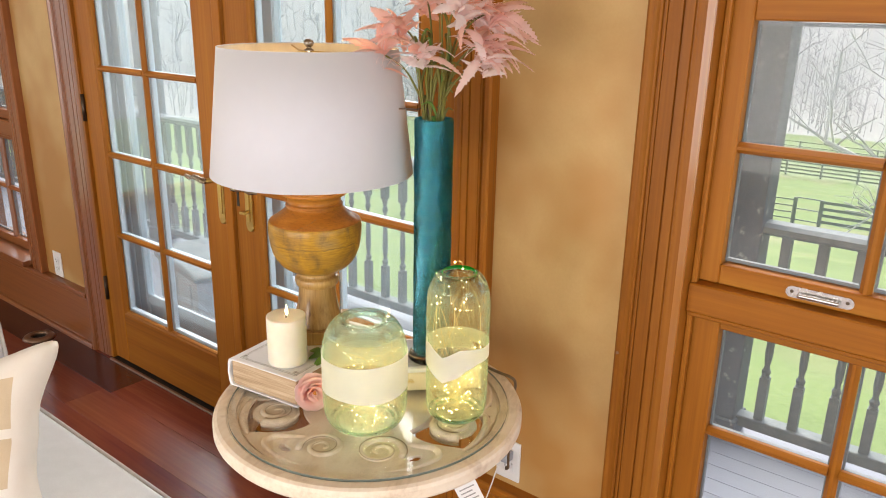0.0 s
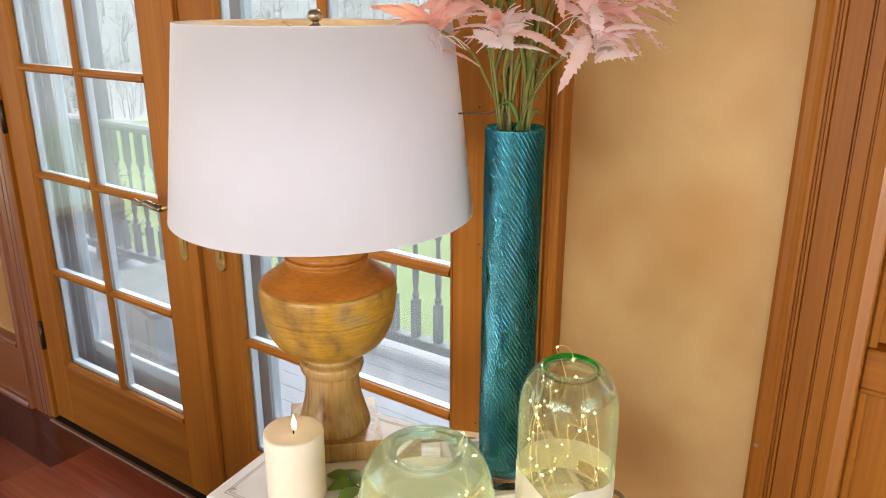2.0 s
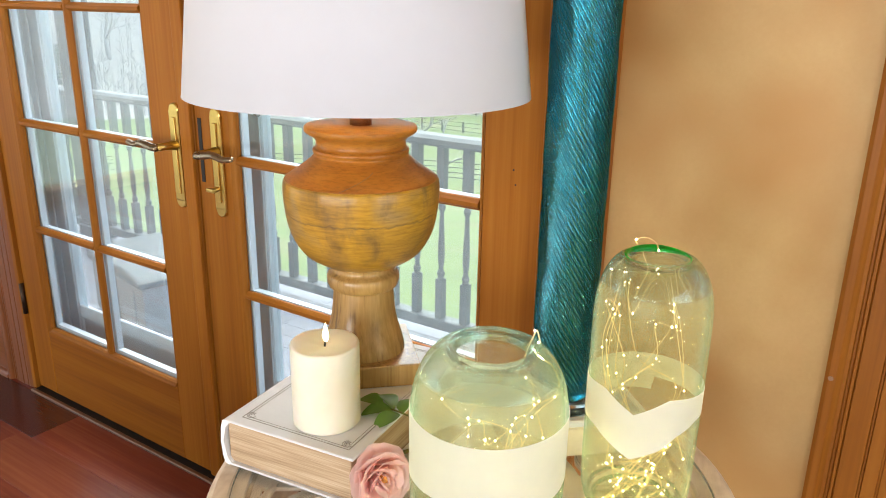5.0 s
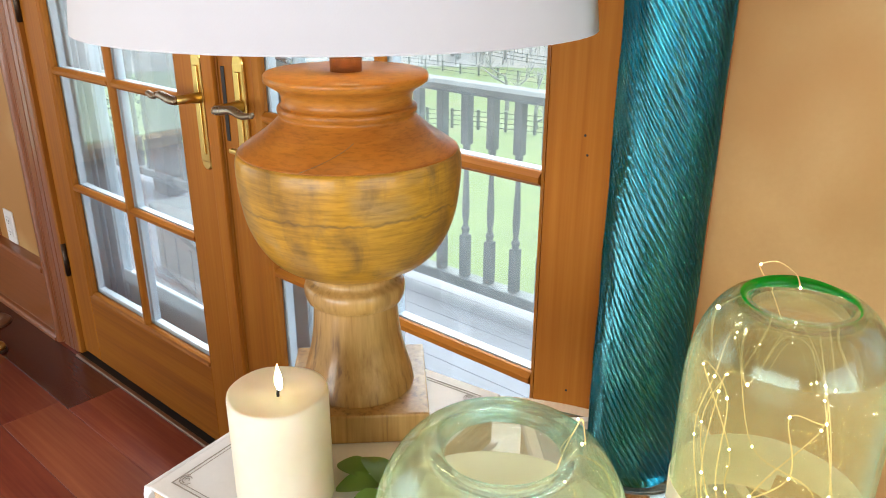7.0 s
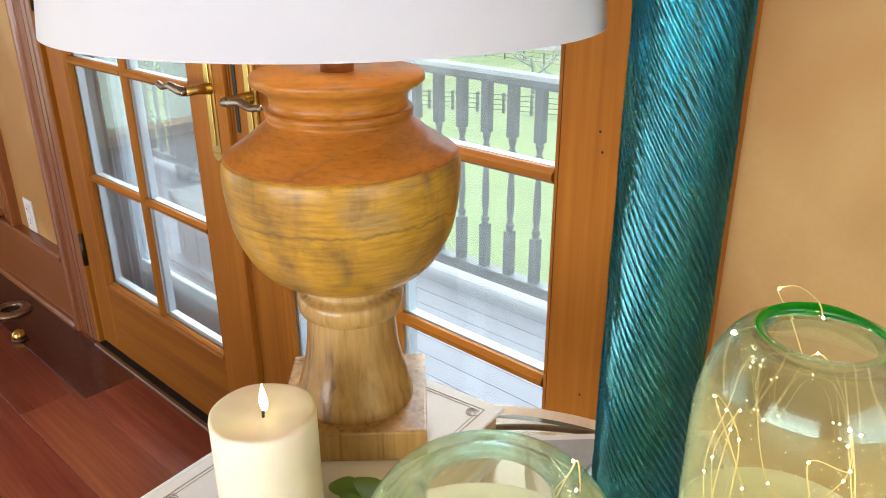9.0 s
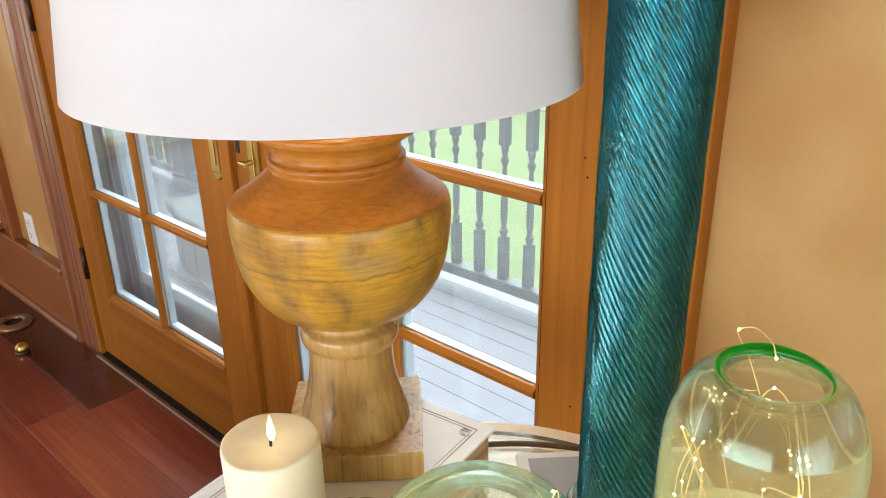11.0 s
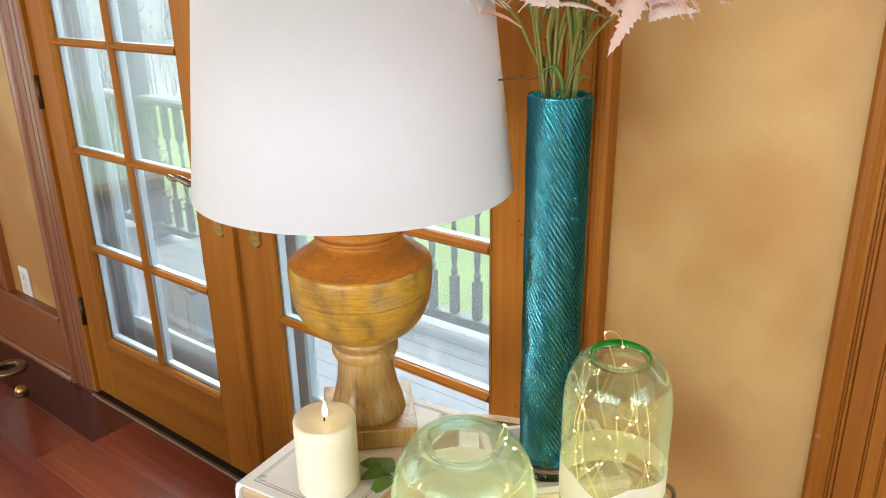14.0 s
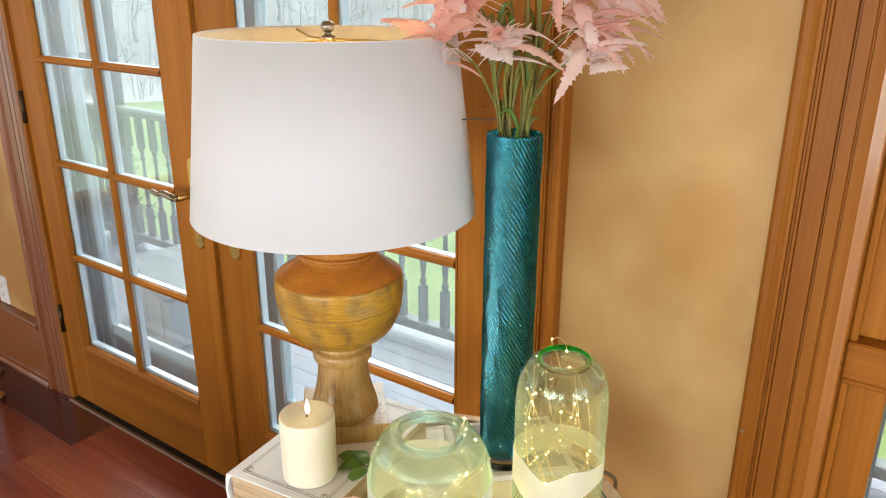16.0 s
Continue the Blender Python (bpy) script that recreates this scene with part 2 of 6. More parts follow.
def bowl_wood():
    """Spalted mango blocks glued in two courses: ochre and tan patches, grey smudges, a wavy dark seam."""
    m, n, l, p = nodes("mango_bowl")
    co = n.new("ShaderNodeTexCoord").outputs["Object"]
    patch = noise_node(n, l, co, 12, 4.0, 0.55, (1, 1, 0.8), 0.6)
    r = ramp(n, [(0.34, (0.20, 0.110, 0.026)), (0.45, (0.315, 0.165, 0.015)), (0.56, (0.405, 0.215, 0.010)), (0.66, (0.31, 0.190, 0.055))])
    l.new(patch, r.inputs[0])
    smudge = noise_node(n, l, co, 20, 5.0, 0.65, (1.3, 1.3, 0.55), 0.5)
    sm = n.new("ShaderNodeMapRange")
    sm.inputs[1].default_value, sm.inputs[2].default_value, sm.inputs[4].default_value = 0.52, 0.70, 0.62
    l.new(smudge, sm.inputs[0])
    xyz = n.new("ShaderNodeSeparateXYZ")
    l.new(co, xyz.inputs[0])
    wave = noise_node(n, l, co, 26, 3.0, 0.6)
    level = math_node(n, l, "MULTIPLY_ADD", wave, 0.022)
    l.new(xyz.outputs[2], level.node.inputs[2])
    off = math_node(n, l, "ABSOLUTE", math_node(n, l, "SUBTRACT", level, 0.2315), 0)
    seam = n.new("ShaderNodeMapRange")
    seam.inputs[1].default_value, seam.inputs[2].default_value, seam.inputs[3].default_value, seam.inputs[4].default_value = 0.0002, 0.0018, 0.6, 0.0
    l.new(off, seam.inputs[0])
    both = math_node(n, l, "MAXIMUM", sm.outputs[0], seam.outputs[0])
    mc = n.new("ShaderNodeMix")
    mc.data_type = "RGBA"
    l.new(both, mc.inputs[0])
    l.new(r.outputs[0], mc.inputs[6])
    mc.inputs[7].default_value = (0.115, 0.072, 0.030, 1)
    grain = noise_node(n, l, co, 150, 3.0, 0.65, (0.22, 0.22, 2.2), 0.3)
    pr = n.new("ShaderNodeMapRange")
    pr.inputs[1].default_value, pr.inputs[2].default_value, pr.inputs[3].default_value, pr.inputs[4].default_value = 0.3, 0.62, 0.74, 1.16
    l.new(grain, pr.inputs[0])
    hv = n.new("ShaderNodeHueSaturation")
    l.new(mc.outputs[2], hv.inputs["Color"])
    l.new(pr.outputs[0], hv.inputs["Value"])
    hv.inputs["Saturation"].default_value = 0.98
    l.new(hv.outputs[0], p.inputs["Base Color"])
    bp = n.new("ShaderNodeBump")
    bp.inputs["Strength"].default_value, bp.inputs["Distance"].default_value = 0.16, 0.0006
    l.new(grain, bp.inputs["Height"])
    l.new(bp.outputs[0], p.inputs["Normal"])
    p.inputs["Roughness"].default_value = 0.38
    p.inputs["Coat Weight"].default_value = 0.22
    p.inputs["Coat Roughness"].default_value = 0.16
    p.inputs["Specular IOR Level"].default_value = 0.3
    return m


mango_bowl = bowl_wood()
mango_shoulder = layered_wood("mango_shoulder", [(0.36, (0.24, 0.080, 0.010)), (0.5, (0.37, 0.138, 0.014)), (0.64, (0.46, 0.195, 0.030))], 0.10, 0.80)
mango_stem = surface("mango_stem", [(0.36, (0.16, 0.085, 0.020)), (0.47, (0.34, 0.195, 0.052)), (0.64, (0.46, 0.285, 0.090))], 38, (1, 1, 0.10), 190, (1, 1, 0.04),
                     (0.35, 0.5), bump=0.5, bump_size=0.001, second=0.55, stain=(14, 0.55, 0.75, (0.17, 0.095, 0.03), 0.5), coat=0.5)


def two_sided(name, colour, through, amount, rough=0.8, weave=0.0, weave_scale=700, uneven=0.12):
    """Thin cloth, petal or leaf that lets part of the light through."""
    m, n, l, p = nodes(name)
    co = n.new("ShaderNodeTexCoord").outputs["Object"]
    a = noise_node(n, l, co, 30, 3.0)
    r = ramp(n, [(0.3, tuple(c * (1 - uneven) for c in colour)), (0.7, tuple(min(1, c * (1 + 0.6 * uneven)) for c in colour))])
    l.new(a, r.inputs[0])
    l.new(r.outputs[0], p.inputs["Base Color"])
    p.inputs["Roughness"].default_value = rough
    tr = n.new("ShaderNodeBsdfTranslucent")
    tr.inputs[0].default_value = (*through, 1)
    mx = n.new("ShaderNodeMixShader")
    mx.inputs[0].default_value = amount
    l.new(p.outputs[0], mx.inputs[1])
    l.new(tr.outputs[0], mx.inputs[2])
    l.new(mx.outputs[0], n["Material Output"].inputs[0])
    if weave:
        w = noise_node(n, l, co, weave_scale, 2.0)
        bp = n.new("ShaderNodeBump")
        bp.inputs["Strength"].default_value, bp.inputs["Distance"].default_value = weave, 0.0006
        l.new(w, bp.inputs["Height"])
        l.new(bp.outputs[0], p.inputs["Normal"])
    return m


shade_cloth = two_sided("white_shade_linen", (0.58, 0.59, 0.65), (0.80, 0.80, 0.80), 0.03, 0.85, 0.2, 900, 0.02)
sc_p = shade_cloth.node_tree.nodes["Principled BSDF"]
sc_p.inputs["Sheen Weight"].default_value, sc_p.inputs["Sheen Roughness"].default_value = 0.9, 0.7
shade_lining = two_sided("shade_lining", (0.84, 0.74, 0.54), (0.8, 0.74, 0.62), 0.06, 0.6)
pink_petal = two_sided("pale_pink_petal", (1.0, 0.77, 0.72), (1.0, 0.70, 0.64), 0.5, 0.8)
coral_petal = two_sided("coral_petal", (1.0, 0.70, 0.61), (1.0, 0.61, 0.51), 0.5, 0.8)
blush_petal = two_sided("blush_petal", (1.0, 0.90, 0.89), (1.0, 0.84, 0.83), 0.5, 0.8)
rose_petal = two_sided("rose_petal", (1.0, 0.80, 0.77), (1.0, 0.74, 0.70), 0.6, 0.6)
green_leaf = two_sided("leaf_green", (0.12, 0.22, 0.035), (0.2, 0.36, 0.05), 0.3, 0.45)
green_stem = surface("stem_green", [(0.3, (0.065, 0.062, 0.008)), (0.7, (0.21, 0.195, 0.024))], 30, (1, 1, 0.2), 200, rough=(0.5, 0.65), bump=0.1)
twig_brown = surface("brown_twig", [(0.3, (0.05, 0.03, 0.02)), (0.7, (0.10, 0.06, 0.035))], 60, rough=(0.6, 0.8), bump=0.1)
whitewash = surface("whitewashed_wood", [(0.3, (0.60, 0.48, 0.34)), (0.48, (0.80, 0.68, 0.52)), (0.72, (0.88, 0.80, 0.66))], 10, (1, 1, 1), 120, (1, 0.2, 1), (0.5, 0.65),
                    bump=0.25, stain=(22, 0.55, 0.72, (0.42, 0.30, 0.19), 0.55), vary=0.06)
# ground lightened to make up for the dim light under the glass
carved_ground = surface("brightened_carving_ground", [(0.3, (0.64, 0.52, 0.37)), (0.5, (0.82, 0.72, 0.57)), (0.72, (0.91, 0.85, 0.73))], 14, (1, 1, 1), 120, (1, 0.2, 1), (0.5, 0.65), bump=0.3)
groove_glaze = surface("brown_antique_glaze", [(0.3, (0.34, 0.26, 0.17)), (0.7, (0.50, 0.40, 0.28))], 40, fine=160, rough=(0.5, 0.65), bump=0.2)
book_white = surface("white_book_cover", [(0.3, (0.72, 0.73, 0.75)), (0.7, (0.79, 0.80, 0.82))], 14, fine=220, rough=(0.35, 0.5), bump=0.04)
book_cream = surface("cream_book_cover", [(0.3, (0.66, 0.57, 0.40)), (0.7, (0.74, 0.66, 0.50))], 14, fine=200, rough=(0.4, 0.55), bump=0.04)
page_edge = surface("page_edges", [(0.36, (0.24, 0.15, 0.075)), (0.5, (0.46, 0.33, 0.20)), (0.64, (0.64, 0.51, 0.35))], 6, (0.5, 0.5, 12), 30, (0.35, 0.35, 26), (0.7, 0.85),
                    bump=0.5, bump_size=0.0015)
gold_ink = surface("gold_ink", [(0.3, (0.55, 0.38, 0.08)), (0.7, (0.68, 0.48, 0.14))], 60, rough=(0.3, 0.45), metal=0.6, bump=0.0)
grey_ink = surface("grey_ink", [(0.3, (0.27, 0.26, 0.25)), (0.7, (0.36, 0.35, 0.33))], 60, rough=(0.5, 0.6), bump=0.0)
upholstery = surface("pale_grey_upholstery", [(0.3, (0.62, 0.635, 0.65)), (0.7, (0.72, 0.735, 0.75))], 26, fine=420, rough=(0.85, 0.95), bump=0.4, second=0.5)
piping_cloth = surface("taupe_piping", [(0.3, (0.46, 0.43, 0.40)), (0.7, (0.58, 0.55, 0.52))], 60, fine=500, rough=(0.85, 0.95), bump=0.3)
pillow_cream = surface("cream_pillow_cloth", [(0.3, (0.78, 0.73, 0.64)), (0.7, (0.84, 0.80, 0.72))], 24, fine=500, rough=(0.85, 0.95), bump=0.3, second=0.5)
pillow_tan = surface("tan_pillow_band", [(0.3, (0.58, 0.46, 0.30)), (0.7, (0.66, 0.54, 0.37))], 24, fine=500, rough=(0.85, 0.95), bump=0.3, second=0.5)
cord_brown = surface("brown_cord", [(0.3, (0.10, 0.065, 0.03)), (0.7, (0.16, 0.11, 0.055))], 60, rough=(0.45, 0.6), bump=0.05)


def wax():
    m, n, l, p = nodes("ivory_wax")
    co = n.new("ShaderNodeTexCoord").outputs["Object"]
    a = noise_node(n, l, co, 25, 3.0)
    r = ramp(n, [(0.3, (0.80, 0.75, 0.60)), (0.7, (0.85, 0.81, 0.67))])
    l.new(a, r.inputs[0])
    l.new(r.outputs[0], p.inputs["Base Color"])
    p.inputs["Roughness"].default_value = 0.42
    p.inputs["Subsurface Weight"].default_value = 0.35
    p.inputs["Subsurface Radius"].default_value = (0.02, 0.012, 0.006)
    p.inputs["Subsurface Scale"].default_value = 0.5
    bp = n.new("ShaderNodeBump")
    bp.inputs["Strength"].default_value, bp.inputs["Distance"].default_value = 0.12, 0.002
    l.new(a, bp.inputs["Height"])
    l.new(bp.outputs[0], p.inputs["Normal"])
    return m


candle_wax = wax()


def glow(name, colour, strength):
    m, n, l, p = nodes(name)
    p.inputs["Base Color"].default_value = (*colour, 1)
    p.inputs["Emission Color"].default_value = (*colour, 1)
    p.inputs["Emission Strength"].default_value = strength
    return m


led_glow = glow("warm_led", (1.0, 0.76, 0.28), 80)
flame_glow = glow("candle_flame", (1.0, 0.80, 0.45), 5)
bulb_glow = glow("lamp_bulb", (1.0, 0.74, 0.42), 18)


def clear_glass(name, tint, gloss_rough=0.02, base=0.03):
    """Thin window glass: lets light straight through and mirrors by Fresnel."""
    m, n, l, p = nodes(name)
    n.remove(p)
    t = n.new("ShaderNodeBsdfTransparent")
    t.inputs[0].default_value = (*tint, 1)
    g = n.new("ShaderNodeBsdfGlossy")
    g.inputs["Roughness"].default_value = gloss_rough
    f = n.new("ShaderNodeLayerWeight")
    f.inputs["Blend"].default_value = 0.5
    pw = n.new("ShaderNodeMath")
    pw.operation = "POWER"
    pw.inputs[1].default_value = 4.0
    l.new(f.outputs["Facing"], pw.inputs[0])
    fr = n.new("ShaderNodeMapRange")
    fr.inputs[3].default_value, fr.inputs[4].default_value = base, 0.85
    l.new(pw.outputs[0], fr.inputs[0])
    mx = n.new("ShaderNodeMixShader")
    l.new(fr.outputs[0], mx.inputs[0])
    l.new(t.outputs[0], mx.inputs[1])
    l.new(g.outputs[0], mx.inputs[2])
    l.new(mx.outputs[0], n["Material Output"].inputs[0])
    return m


def solid_glass(name, colour, rough=0.0, ior=1.48, ripple=0.0, polish=0.0):
    m, n, l, p = nodes(name)
    n.remove(p)
    g = n.new("ShaderNodeBsdfGlass")
    if ripple:
        w = noise_node(n, l, n.new("ShaderNodeTexCoord").outputs["Object"], 260, 2.0, 0.6)
        bp = n.new("ShaderNodeBump")
        bp.inputs["Strength"].default_value, bp.inputs["Distance"].default_value = ripple, 0.001
        l.new(w, bp.inputs["Height"])
        l.new(bp.outputs[0], g.inputs["Normal"])
    g.inputs["Color"].default_value = (*colour, 1)
    g.inputs["Roughness"].default_value, g.inputs["IOR"].default_value = rough, ior
    out = g.outputs[0]
    if polish:
        gl_ = n.new("ShaderNodeBsdfGlossy")
        gl_.inputs["Color"].default_value = (0.80, 0.97, 1.0, 1)
        gl_.inputs["Roughness"].default_value = 0.07
        mx = n.new("ShaderNodeMixShader")
        mx.inputs[0].default_value = polish
        l.new(out, mx.inputs[1])
        l.new(gl_.outputs[0], mx.inputs[2])
        out = mx.outputs[0]
    l.new(out, n["Material Output"].inputs[0])
    return m


def veiled_glass(name, tint, veil, base=0.02):
    """Clear glass with a faint white veil that imitates haze and reflected daylight."""
    m = clear_glass(name, tint, 0.02, base)
    n, l = m.node_tree.nodes, m.node_tree.links
    clear = n["Material Output"].inputs[0].links[0].from_socket
    t = n.new("ShaderNodeBsdfTranslucent")
    t.inputs[0].default_value = (0.86, 0.90, 0.93, 1)
    w = noise_node(n, l, n.new("ShaderNodeTexCoord").outputs["Object"], 3.0, 5.0, 0.65)
    mr = n.new("ShaderNodeMapRange")
    mr.inputs[1].default_value, mr.inputs[2].default_value = 0.3, 0.7
    mr.inputs[3].default_value, mr.inputs[4].default_value = veil * 0.6, veil * 1.4
    l.new(w, mr.inputs[0])
    mx = n.new("ShaderNodeMixShader")
    l.new(mr.outputs[0], mx.inputs[0])
    l.new(clear, mx.inputs[1])
    l.new(t.outputs[0], mx.inputs[2])
    l.new(mx.outputs[0], n["Material Output"].inputs[0])
    return m


storm_glass = veiled_glass("veiled_storm_glass", (0.95, 0.97, 0.97), 0.055)
window_glass = veiled_glass("veiled_window_glass", (0.96, 0.97, 0.97), 0.022, 0.012)
pane_glass = clear_glass("pane_glass", (0.95, 0.97, 0.97))
top_glass = clear_glass("table_glass", (0.98, 0.99, 0.985), 0.03, 0.035)
edge_glass = surface("green_glass_edge", [(0.3, (0.13, 0.16, 0.14)), (0.7, (0.20, 0.24, 0.21))], 40, rough=(0.1, 0.2), bump=0.0)


def jar_wall(name, tint, body, share, sheen=(1, 1, 1), base=0.05):
    """Thin clear wall mixed with true refraction in the thicker, bent parts."""
    m = clear_glass(name, tint, 0.03, base)
    n, l = m.node_tree.nodes, m.node_tree.links
    n["Glossy BSDF"].inputs["Color"].default_value = (*sheen, 1)
    thin = n["Material Output"].inputs[0].links[0].from_socket
    g = n.new("ShaderNodeBsdfGlass")
    g.inputs["Color"].default_value = (*body, 1)
    g.inputs["IOR"].default_value = 1.36
    mx = n.new("ShaderNodeMixShader")
    mx.inputs[0].default_value = share
    l.new(thin, mx.inputs[1])
    l.new(g.outputs[0], mx.inputs[2])
    l.new(mx.outputs[0], n["Material Output"].inputs[0])
    return m


jar_glass = jar_wall("recycled_jar_glass", (0.985, 0.993, 0.945), (0.93, 0.99, 0.95), 0.02, (0.60, 1.0, 0.85), 0.012)
jar_glass.node_tree.nodes["Glossy BSDF"].inputs["Roughness"].default_value = 0.24
# yellow translucent share stands in for light gathered inside the jar
hz_n, hz_l = jar_glass.node_tree.nodes, jar_glass.node_tree.links
hz = hz_n.new("ShaderNodeBsdfTranslucent")
hz.inputs[0].default_value = (1.0, 0.98, 0.72, 1)
hz_mix = hz_n.new("ShaderNodeMixShader")
hz_mix.inputs[0].default_value = 0.17
hz_l.new(hz_n["Material Output"].inputs[0].links[0].from_socket, hz_mix.inputs[1])
hz_l.new(hz.outputs[0], hz_mix.inputs[2])
hz_l.new(hz_mix.outputs[0], hz_n["Material Output"].inputs[0])
jar_thick = jar_wall("thick_jar_shoulder", (0.955, 0.99, 0.97), (0.91, 0.995, 0.96), 0.50, (0.62, 1.0, 0.88), 0.06)
jar_thick.node_tree.nodes["Glossy BSDF"].inputs["Roughness"].default_value = 0.15
jar_foot = clear_glass("thick_jar_foot", (0.78, 0.95, 0.86), 0.03, 0.08)
jar_rim = clear_glass("green_rim_glass", (0.10, 0.66, 0.16), 0.05, 0.08)
rim_n, rim_l = jar_rim.node_tree.nodes, jar_rim.node_tree.links
rim_body = rim_n.new("ShaderNodeBsdfTranslucent")
rim_body.inputs[0].default_value = (0.04, 0.72, 0.10, 1)
rim_mix = rim_n.new("ShaderNodeMixShader")
rim_mix.inputs[0].default_value = 0.45
rim_l.new(rim_n["Material Output"].inputs[0].links[0].from_socket, rim_mix.inputs[1])
rim_l.new(rim_body.outputs[0], rim_mix.inputs[2])
rim_l.new(rim_mix.outputs[0], rim_n["Material Output"].inputs[0])
vase_glass = jar_wall("teal_vase_glass", (0.27, 0.53, 0.58), (0.17, 0.53, 0.64), 0.92, (0.60, 0.95, 1.0), 0.05)
vase_glass.node_tree.nodes["Glass BSDF"].inputs["IOR"].default_value = 1.42
vg_n, vg_l = vase_glass.node_tree.nodes, vase_glass.node_tree.links
vg = vg_n.new("ShaderNodeBsdfGlossy")
vg.inputs["Color"].default_value = (0.14, 0.60, 0.72, 1)
vg.inputs["Roughness"].default_value = 0.02
vg_mix = vg_n.new("ShaderNodeMixShader")
vg_mix.inputs[0].default_value = 0.085
vg_l.new(vg_n["Material Output"].inputs[0].links[0].from_socket, vg_mix.inputs[1])
vg_l.new(vg.outputs[0], vg_mix.inputs[2])
vg_l.new(vg_mix.outputs[0], vg_n["Material Output"].inputs[0])


# spiral ribs deepen the tint; their bright and dark streaks are coloured in
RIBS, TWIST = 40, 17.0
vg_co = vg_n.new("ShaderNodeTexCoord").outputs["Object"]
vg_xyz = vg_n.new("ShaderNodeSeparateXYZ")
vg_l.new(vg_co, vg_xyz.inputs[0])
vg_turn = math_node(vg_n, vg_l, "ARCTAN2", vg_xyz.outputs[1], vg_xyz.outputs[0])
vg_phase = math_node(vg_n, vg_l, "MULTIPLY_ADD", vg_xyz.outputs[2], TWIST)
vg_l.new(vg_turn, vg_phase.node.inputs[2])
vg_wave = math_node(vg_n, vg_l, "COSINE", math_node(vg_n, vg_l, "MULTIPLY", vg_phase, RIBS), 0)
vg_streak = math_node(vg_n, vg_l, "MULTIPLY_ADD", vg_wave, 0.32)
vg_l.new(noise_node(vg_n, vg_l, vg_co, 90, 3.0), vg_streak.node.inputs[2])
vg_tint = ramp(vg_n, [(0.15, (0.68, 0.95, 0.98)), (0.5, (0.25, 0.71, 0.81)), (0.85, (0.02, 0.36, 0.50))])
vg_l.new(vg_streak, vg_tint.inputs[0])
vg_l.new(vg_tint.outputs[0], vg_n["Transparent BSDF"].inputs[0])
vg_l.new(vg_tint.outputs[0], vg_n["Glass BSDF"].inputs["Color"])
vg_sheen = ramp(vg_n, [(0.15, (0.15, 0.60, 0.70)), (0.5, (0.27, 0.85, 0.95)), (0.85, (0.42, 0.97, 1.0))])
vg_l.new(vg_streak, vg_sheen.inputs[0])
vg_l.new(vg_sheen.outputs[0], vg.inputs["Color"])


def frosted():
    m, n, l, p = nodes("frosted_etching")
    co = n.new("ShaderNodeTexCoord").outputs["Object"]
    a = noise_node(n, l, co, 40, 3.0)
    r = ramp(n, [(0.3, (0.76, 0.78, 0.79)), (0.7, (0.83, 0.85, 0.86))])
    l.new(a, r.inputs[0])
    l.new(r.outputs[0], p.inputs["Base Color"])
    p.inputs["Roughness"].default_value = 0.6
    tr = n.new("ShaderNodeBsdfTranslucent")
    tr.inputs[0].default_value = (0.95, 0.94, 0.90, 1)
    mx = n.new("ShaderNodeMixShader")
    mx.inputs[0].default_value = 0.58
    l.new(p.outputs[0], mx.inputs[1])
    l.new(tr.outputs[0], mx.inputs[2])
    l.new(mx.outputs[0], n["Material Output"].inputs[0])
    return m


frost = frosted()

# ---- mesh helpers ----


def mesh_of(bm, name, smooth=False):
    me = bpy.data.meshes.new(name)
    bm.to_mesh(me)
    bm.free()
    if smooth:
        for f in me.polygons:
            f.use_smooth = True
    return me


def part(name, bm, material, parent=None, label="", smooth=False):
    """One mesh object under a thing or a part."""
    me = bm if isinstance(bm, bpy.types.Mesh) else mesh_of(bm, name, smooth)
    if material is not None and not me.materials:
        me.materials.append(material)
    ob = new(name, me)
    if parent is not None:
        ob.parent = parent
    return tagged(ob, label)


def thing(name, label, category, group="", kind="", at=(0, 0, 0), turn=0):
    ob = new(name)
    ob.empty_display_size = 0.05
    ob.matrix_world = pose(*at, 0, 0, turn)
    return tagged(ob, label, category, group, kind)


def box(x0, x1, y0, y1, z0, z1, bevel=0.0, seg=1, into=None):
    bm = bmesh.new() if into is None else into
    r = bmesh.ops.create_cube(bm, size=1.0)
    for v in r["verts"]:
        v.co = ((x0 + x1) / 2 + v.co.x * (x1 - x0), (y0 + y1) / 2 + v.co.y * (y1 - y0), (z0 + z1) / 2 + v.co.z * (z1 - z0))
    if bevel:
        bmesh.ops.bevel(bm, geom=list({e for v in r["verts"] for e in v.link_edges}), offset=bevel, segments=seg, affect="EDGES", profile=0.6)
    return bm


def lathe(profile, seg=64, closed=False, bm=None):
    """Turn a profile of (radius, height) round z."""
    bm = bm or bmesh.new()
    rings = []
    for r, z in profile:
        if r < 1e-6:
            rings.append([bm.verts.new((0, 0, z))])
        else:
            rings.append([bm.verts.new((r * math.cos(2 * math.pi * k / seg), r * math.sin(2 * math.pi * k / seg), z)) for k in range(seg)])
    pairs = list(zip(rings, rings[1:])) + ([(rings[-1], rings[0])] if closed else [])
    for a, b in pairs:
        for k in range(seg):
            q = (k + 1) % seg
            if len(a) == 1 and len(b) == 1:
                continue
            if len(a) == 1:
                bm.faces.new((a[0], b[k], b[q]))
            elif len(b) == 1:
                bm.faces.new((a[k], a[q], b[0]))
            else:
                bm.faces.new((a[k], a[q], b[q], b[k]))
    bmesh.ops.recalc_face_normals(bm, faces=bm.faces)
    return bm


